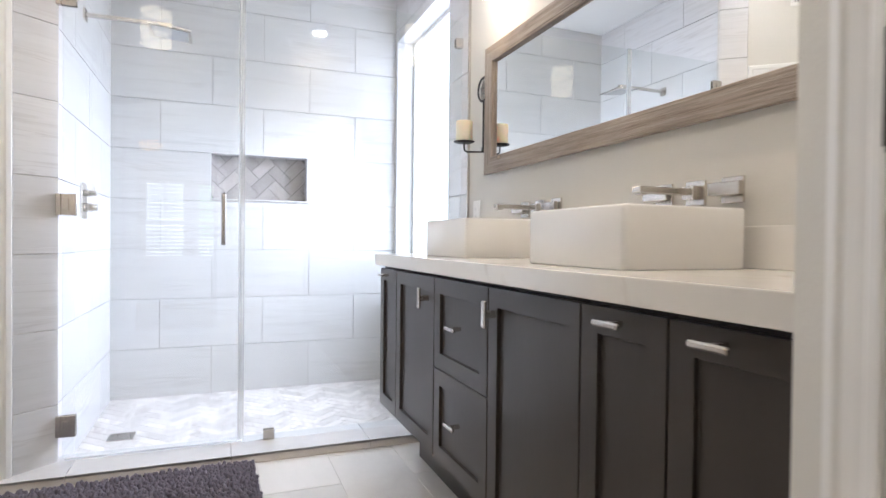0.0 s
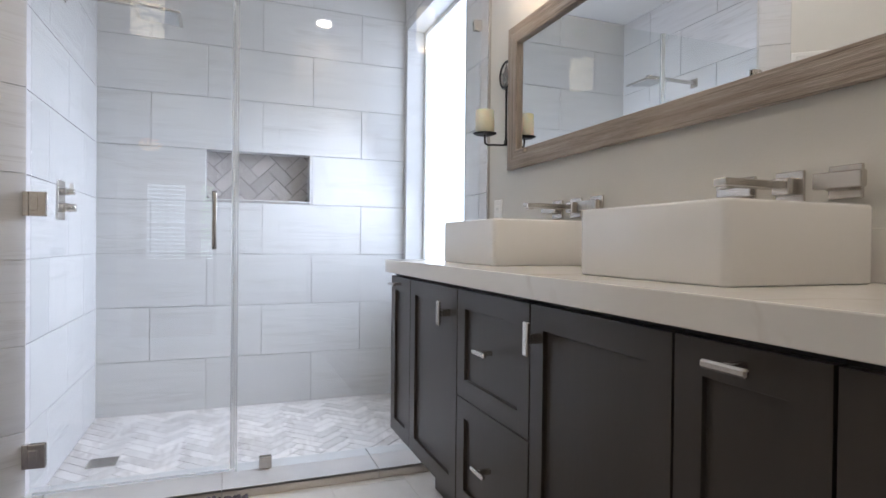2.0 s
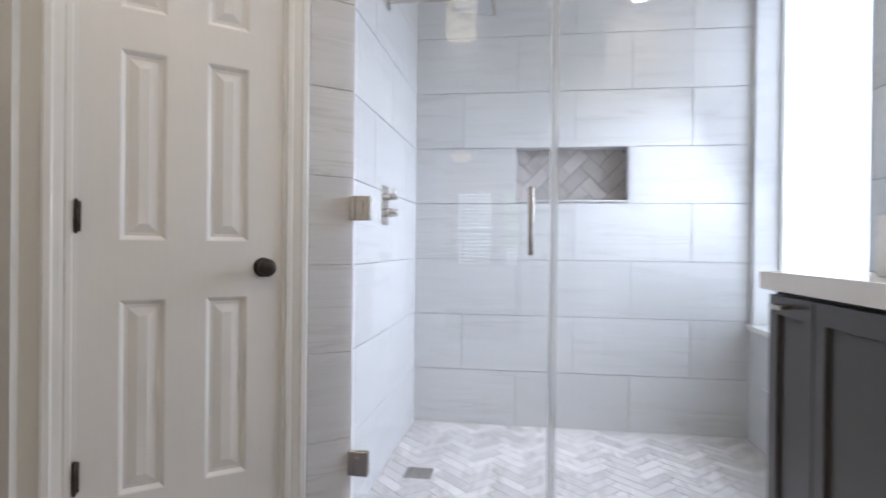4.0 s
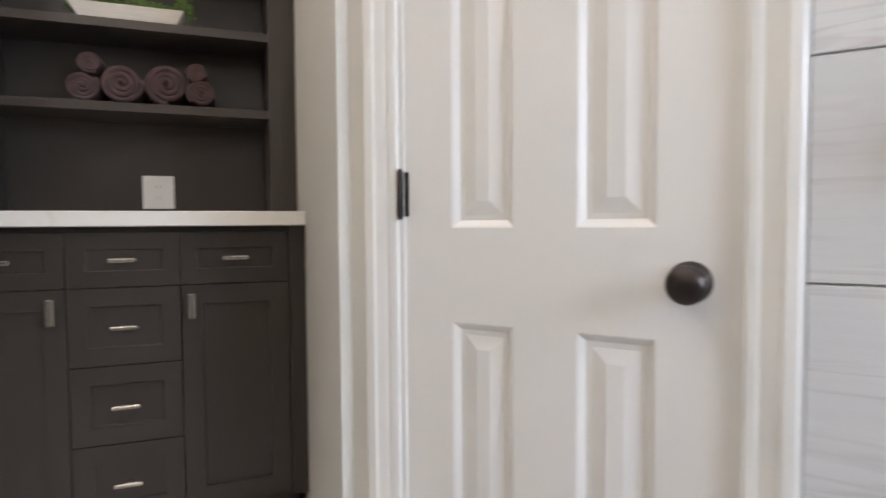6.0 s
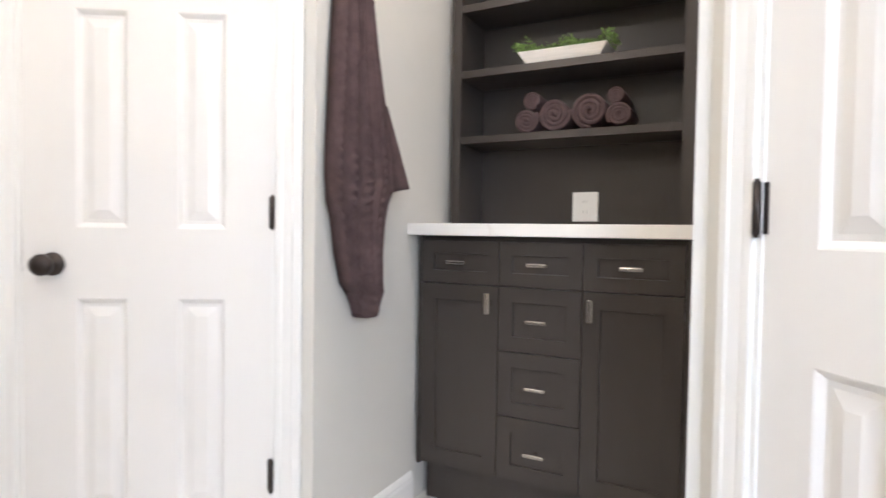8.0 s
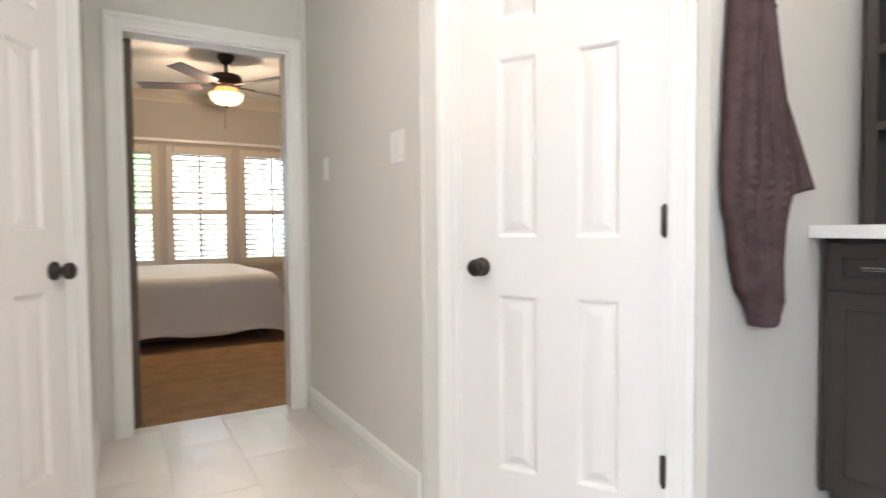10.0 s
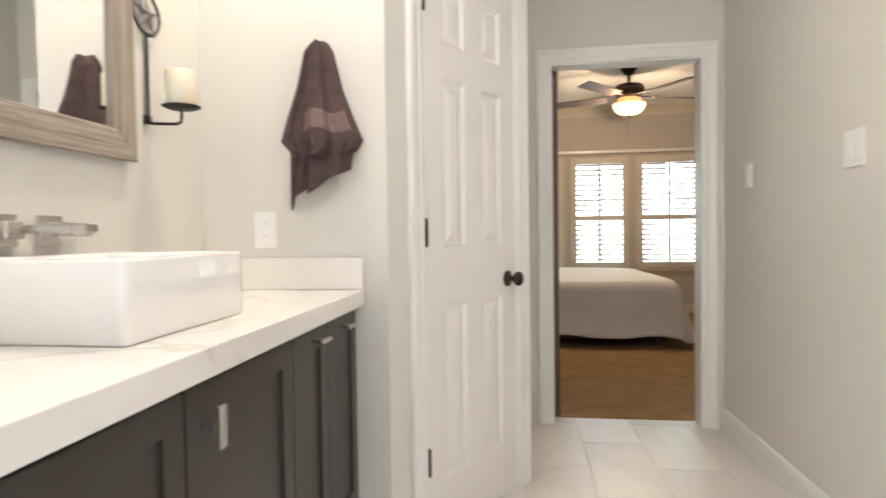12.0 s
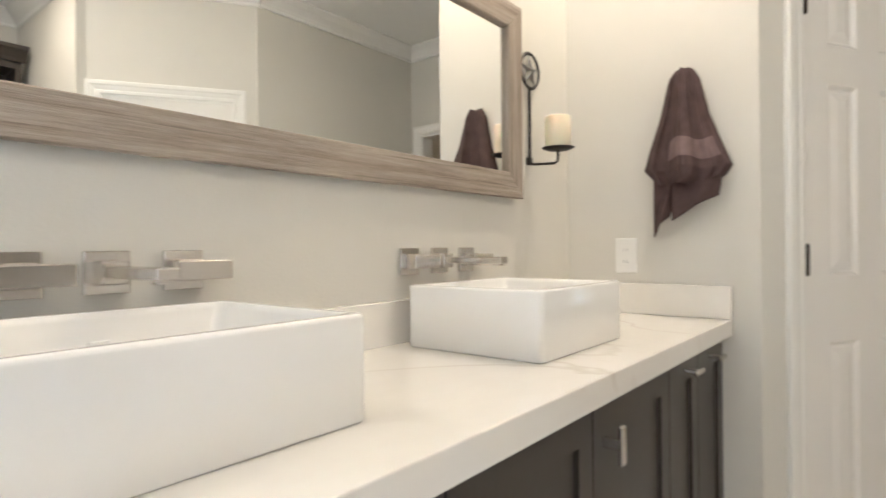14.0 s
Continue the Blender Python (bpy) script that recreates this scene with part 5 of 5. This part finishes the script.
for i, (a, b) in enumerate(WINS):
    w = a - b
    wv = thing("window_%d" % (i + 2), pose((a + b) / 2, BY, 0.64), "bedroom window with cream plantation shutters, louvres open", "window")
    wv["kind"] = "structure"
    part("window_frame", join(box(-w / 2 - 0.05, -w / 2 + 0.035, -0.02, 0.03, -0.05, 1.44, 0.004), box(w / 2 - 0.035, w / 2 + 0.05, -0.02, 0.03, -0.05, 1.44, 0.004),
                              box(-w / 2 + 0.035, w / 2 - 0.035, -0.02, 0.03, 1.35, 1.44, 0.004), box(-w / 2 + 0.035, w / 2 - 0.035, -0.02, 0.03, -0.05, 0.035, 0.004),
                              box(-w / 2 + 0.035, w / 2 - 0.035, -0.015, 0.02, 0.595, 0.66, 0.003)), SHUT, wv, "cream shutter frame")
    part("mullion", box(-0.008, 0.008, -0.06, -0.03, 0.0, 1.39), SHUT, wv, "window mullion")
    part("sash_bar", box(-w / 2, w / 2, -0.06, -0.03, 0.93, 0.955), SHUT, wv, "window sash bar")
    for half in (-1, 1):
        part("stile", box(half * 0.010 - 0.009, half * 0.010 + 0.009, -0.012, 0.016, 0.03, 1.36, 0.002), SHUT, wv)
    lw = w / 2 - 0.055
    if SLAT is None:
        SLAT = mesh_of("louvre", place(box(-lw / 2, lw / 2, -0.030, 0.030, -0.005, 0.005, 0.002), Matrix.Rotation(radians(-24), 4, 'X')), SHUT)
    for half in (-1, 1):
        for k in range(20):
            z = 0.070 + k * 0.0665
            if 0.585 < z < 0.67:
                continue
            piece("louvre", SLAT, wv, Matrix.Translation((half * (w / 4 + 0.005), 0.0, z)) @ Matrix.Diagonal((lw / lw, 1, 1, 1)))

# garden seen through the louvres: a plain backdrop that glows in place of daylight
gd = bpy.data.materials.new("garden_glow")
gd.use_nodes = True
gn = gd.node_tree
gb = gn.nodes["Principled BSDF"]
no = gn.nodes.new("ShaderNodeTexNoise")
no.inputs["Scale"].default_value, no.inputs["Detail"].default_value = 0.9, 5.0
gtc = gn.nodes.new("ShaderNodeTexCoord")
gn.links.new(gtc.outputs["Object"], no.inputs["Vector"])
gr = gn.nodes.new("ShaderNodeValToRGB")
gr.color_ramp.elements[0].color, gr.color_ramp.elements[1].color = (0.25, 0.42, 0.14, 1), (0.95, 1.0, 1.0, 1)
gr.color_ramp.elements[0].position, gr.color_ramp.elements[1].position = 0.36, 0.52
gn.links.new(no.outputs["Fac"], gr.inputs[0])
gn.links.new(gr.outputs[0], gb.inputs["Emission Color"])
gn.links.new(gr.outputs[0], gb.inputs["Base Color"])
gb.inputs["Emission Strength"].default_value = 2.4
structure("backdrop_garden", box(-9.0, 7.0, BY - 4.1, BY - 4.0, -1.5, 6.0), gd, "glowing sheet in place of the daylit garden outside the bedroom windows", "backdrop")
structure("ground", box(-60, 60, -60, 60, -0.35, -0.25), mat("lawn", (0.07, 0.11, 0.04), 0.95, var=0.3, scale=3), "green lawn outside", "ground")

# bed
bed = thing("bed", pose(0.25, -3.95, 0.004), "low bed covered with a white spread that hangs to the carpet", "bed")
part("box_base", box(-1.22, 1.3, -0.95, 0.93, 0.06, 0.30), BEDBOX, bed, "dark box base")
for lx in (-1.15, 1.22):
    for ly in (-0.88, 0.86):
        part("leg", box(lx - 0.03, lx + 0.03, ly - 0.03, ly + 0.03, 0.0, 0.06), BEDBOX, bed)
bs = bmesh.new()
N, M = 60, 60
top = []
for i in range(N + 1):
    line = []
    for j in range(M + 1):
        u, v = -1.78 + 3.41 * i / N, -1.35 + 2.85 * j / M
        ex, ey = max(0.0, -u - 1.28, u - 1.32), max(0.0, v - 0.99, -v - 0.99)
        e = math.hypot(ex, ey) if ex and ey else max(ex, ey)
        x = min(max(u, -1.28), 1.32) + (-1 if u < 0 else 1) * (0.02 + 0.28 * ex if ex else 0)
        y = min(max(v, -0.99), 0.99) + (1 if v > 0 else -1) * (0.02 + 0.16 * ey if ey else 0)
        wob = 0.014 * math.sin(9 * u + 1.3) + 0.012 * math.sin(13 * v)
        if e:
            if ey:
                y += wob * min(1, ey * 4) * (1 if v > 0 else -1)
            if ex:
                x += wob * min(1, ex * 4)
        z = 0.615 + 0.012 * math.sin(3 * u) * math.sin(2.5 * v) - 0.03 * max(0, abs(u) - 1.1) - 0.02 * max(0, abs(v) - 0.8) - min(e, 0.50 + 0.02 * math.sin(7 * u))
        line.append(bs.verts.new((x, y, max(z, 0.02))))
    top.append(line)
for i in range(N):
    for j in range(M):
        f = bs.faces.new((top[i][j], top[i + 1][j], top[i + 1][j + 1], top[i][j + 1]))
        f.smooth = True
bmesh.ops.recalc_face_normals(bs, faces=bs.faces)
bmesh.ops.solidify(bs, geom=bs.faces[:], thickness=0.008)
sp = tagged(part("bedspread", bs, SPREAD), "rumpled white cotton bedspread draped over the bed", "bedspread")
sp.matrix_world = pose(0.25, -3.95, 0.004)

# ceiling fan
fan = thing("ceiling_fan", pose(-0.71, -3.43, H, 0, 0, 50) @ Matrix.Scale(1.15, 4), "dark ceiling fan with five blades and a lit bowl", "ceiling fan")
part("canopy", lathe([(0, 0), (0.072, 0), (0.070, -0.02), (0.045, -0.06), (0.02, -0.075), (0, -0.075)], 28), BRONZE, fan)
part("rod", tube([(0, 0, -0.06), (0, 0, -0.16)], 0.014, 12), BRONZE, fan)
part("motor", lathe([(0, -0.15), (0.05, -0.15), (0.115, -0.165), (0.13, -0.19), (0.13, -0.235), (0.11, -0.26), (0.075, -0.285), (0, -0.285)], 32), BRONZE, fan)
for k in range(5):
    a = radians(72 * k)
    bl = part("blade", place(box(0.20, 0.70, -0.062, 0.062, -0.004, 0.004, 0.003), Matrix.Rotation(a, 4, 'Z') @ Matrix.Translation((0, 0, -0.262)) @ Matrix.Rotation(radians(11), 4, 'X')), FANW, fan)
    part("blade_arm", place(join(box(0.09, 0.26, -0.016, 0.016, -0.004, 0.004, 0.002)), Matrix.Rotation(a, 4, 'Z') @ Matrix.Translation((0, 0, -0.256))), BRONZE, bl)
# collar glows to stand in for the amber uplight on the motor
part("light_collar", lathe([(0, -0.262), (0.085, -0.266), (0.095, -0.285), (0.095, -0.312), (0.138, -0.318), (0.138, -0.325), (0, -0.325)], 32), COLLAR, fan, "collar with an amber glow in place of the fan's uplight").visible_shadow = False
part("bowl", lathe([(0.134, -0.322), (0.136, -0.335), (0.122, -0.375), (0.085, -0.405), (0.03, -0.418), (0.0, -0.419)], 32), BOWL, fan, "lit amber glass bowl").visible_shadow = False
part("finial", lathe([(0, -0.418), (0.010, -0.419), (0.012, -0.43), (0.0, -0.445)], 14), BRONZE, fan)
part("pull_chain", tube([(0.03, 0.0, -0.40), (0.03, 0.0, -0.62)], 0.0016, 6), BRONZE, fan)

# ---- bath floor tiles ----
tcache = {}
X0, Y0, TW, TL = 0.400, 2.60, 0.3065, 0.612


def in_room(x, y):
    if x > 1.45 or y > 2.955 or y < -0.87:
        return False
    if y < 0.76 and x > 0.85:
        return False
    if y < 0.66 and x < -1.2:
        return False
    return x > -1.85


for i in range(-8, 5):
    for j in range(-7, 3):
        xa, ya = X0 + i * TW, Y0 + j * TL - (TL / 2 if i % 2 else 0.0) - 0.0
        xb, yb = xa + TW, ya + TL
        yb, ya = min(yb, 2.952), max(ya, -0.858)
        if yb - ya < 0.02 or not any(in_room(px, py) for px in (xa, xb) for py in (ya, yb)):
            continue
        key = (round(yb - ya, 3),)
        if key not in tcache:
            tcache[key] = mesh_of("floor_tile", box(0.0013, TW - 0.0013, 0.0013, key[0] - 0.0013, -0.010, 0.0, 0.0012), FTILE)
        piece("floor_tile", tcache[key], floor_bath, Matrix.Translation((xa, ya, 0)))
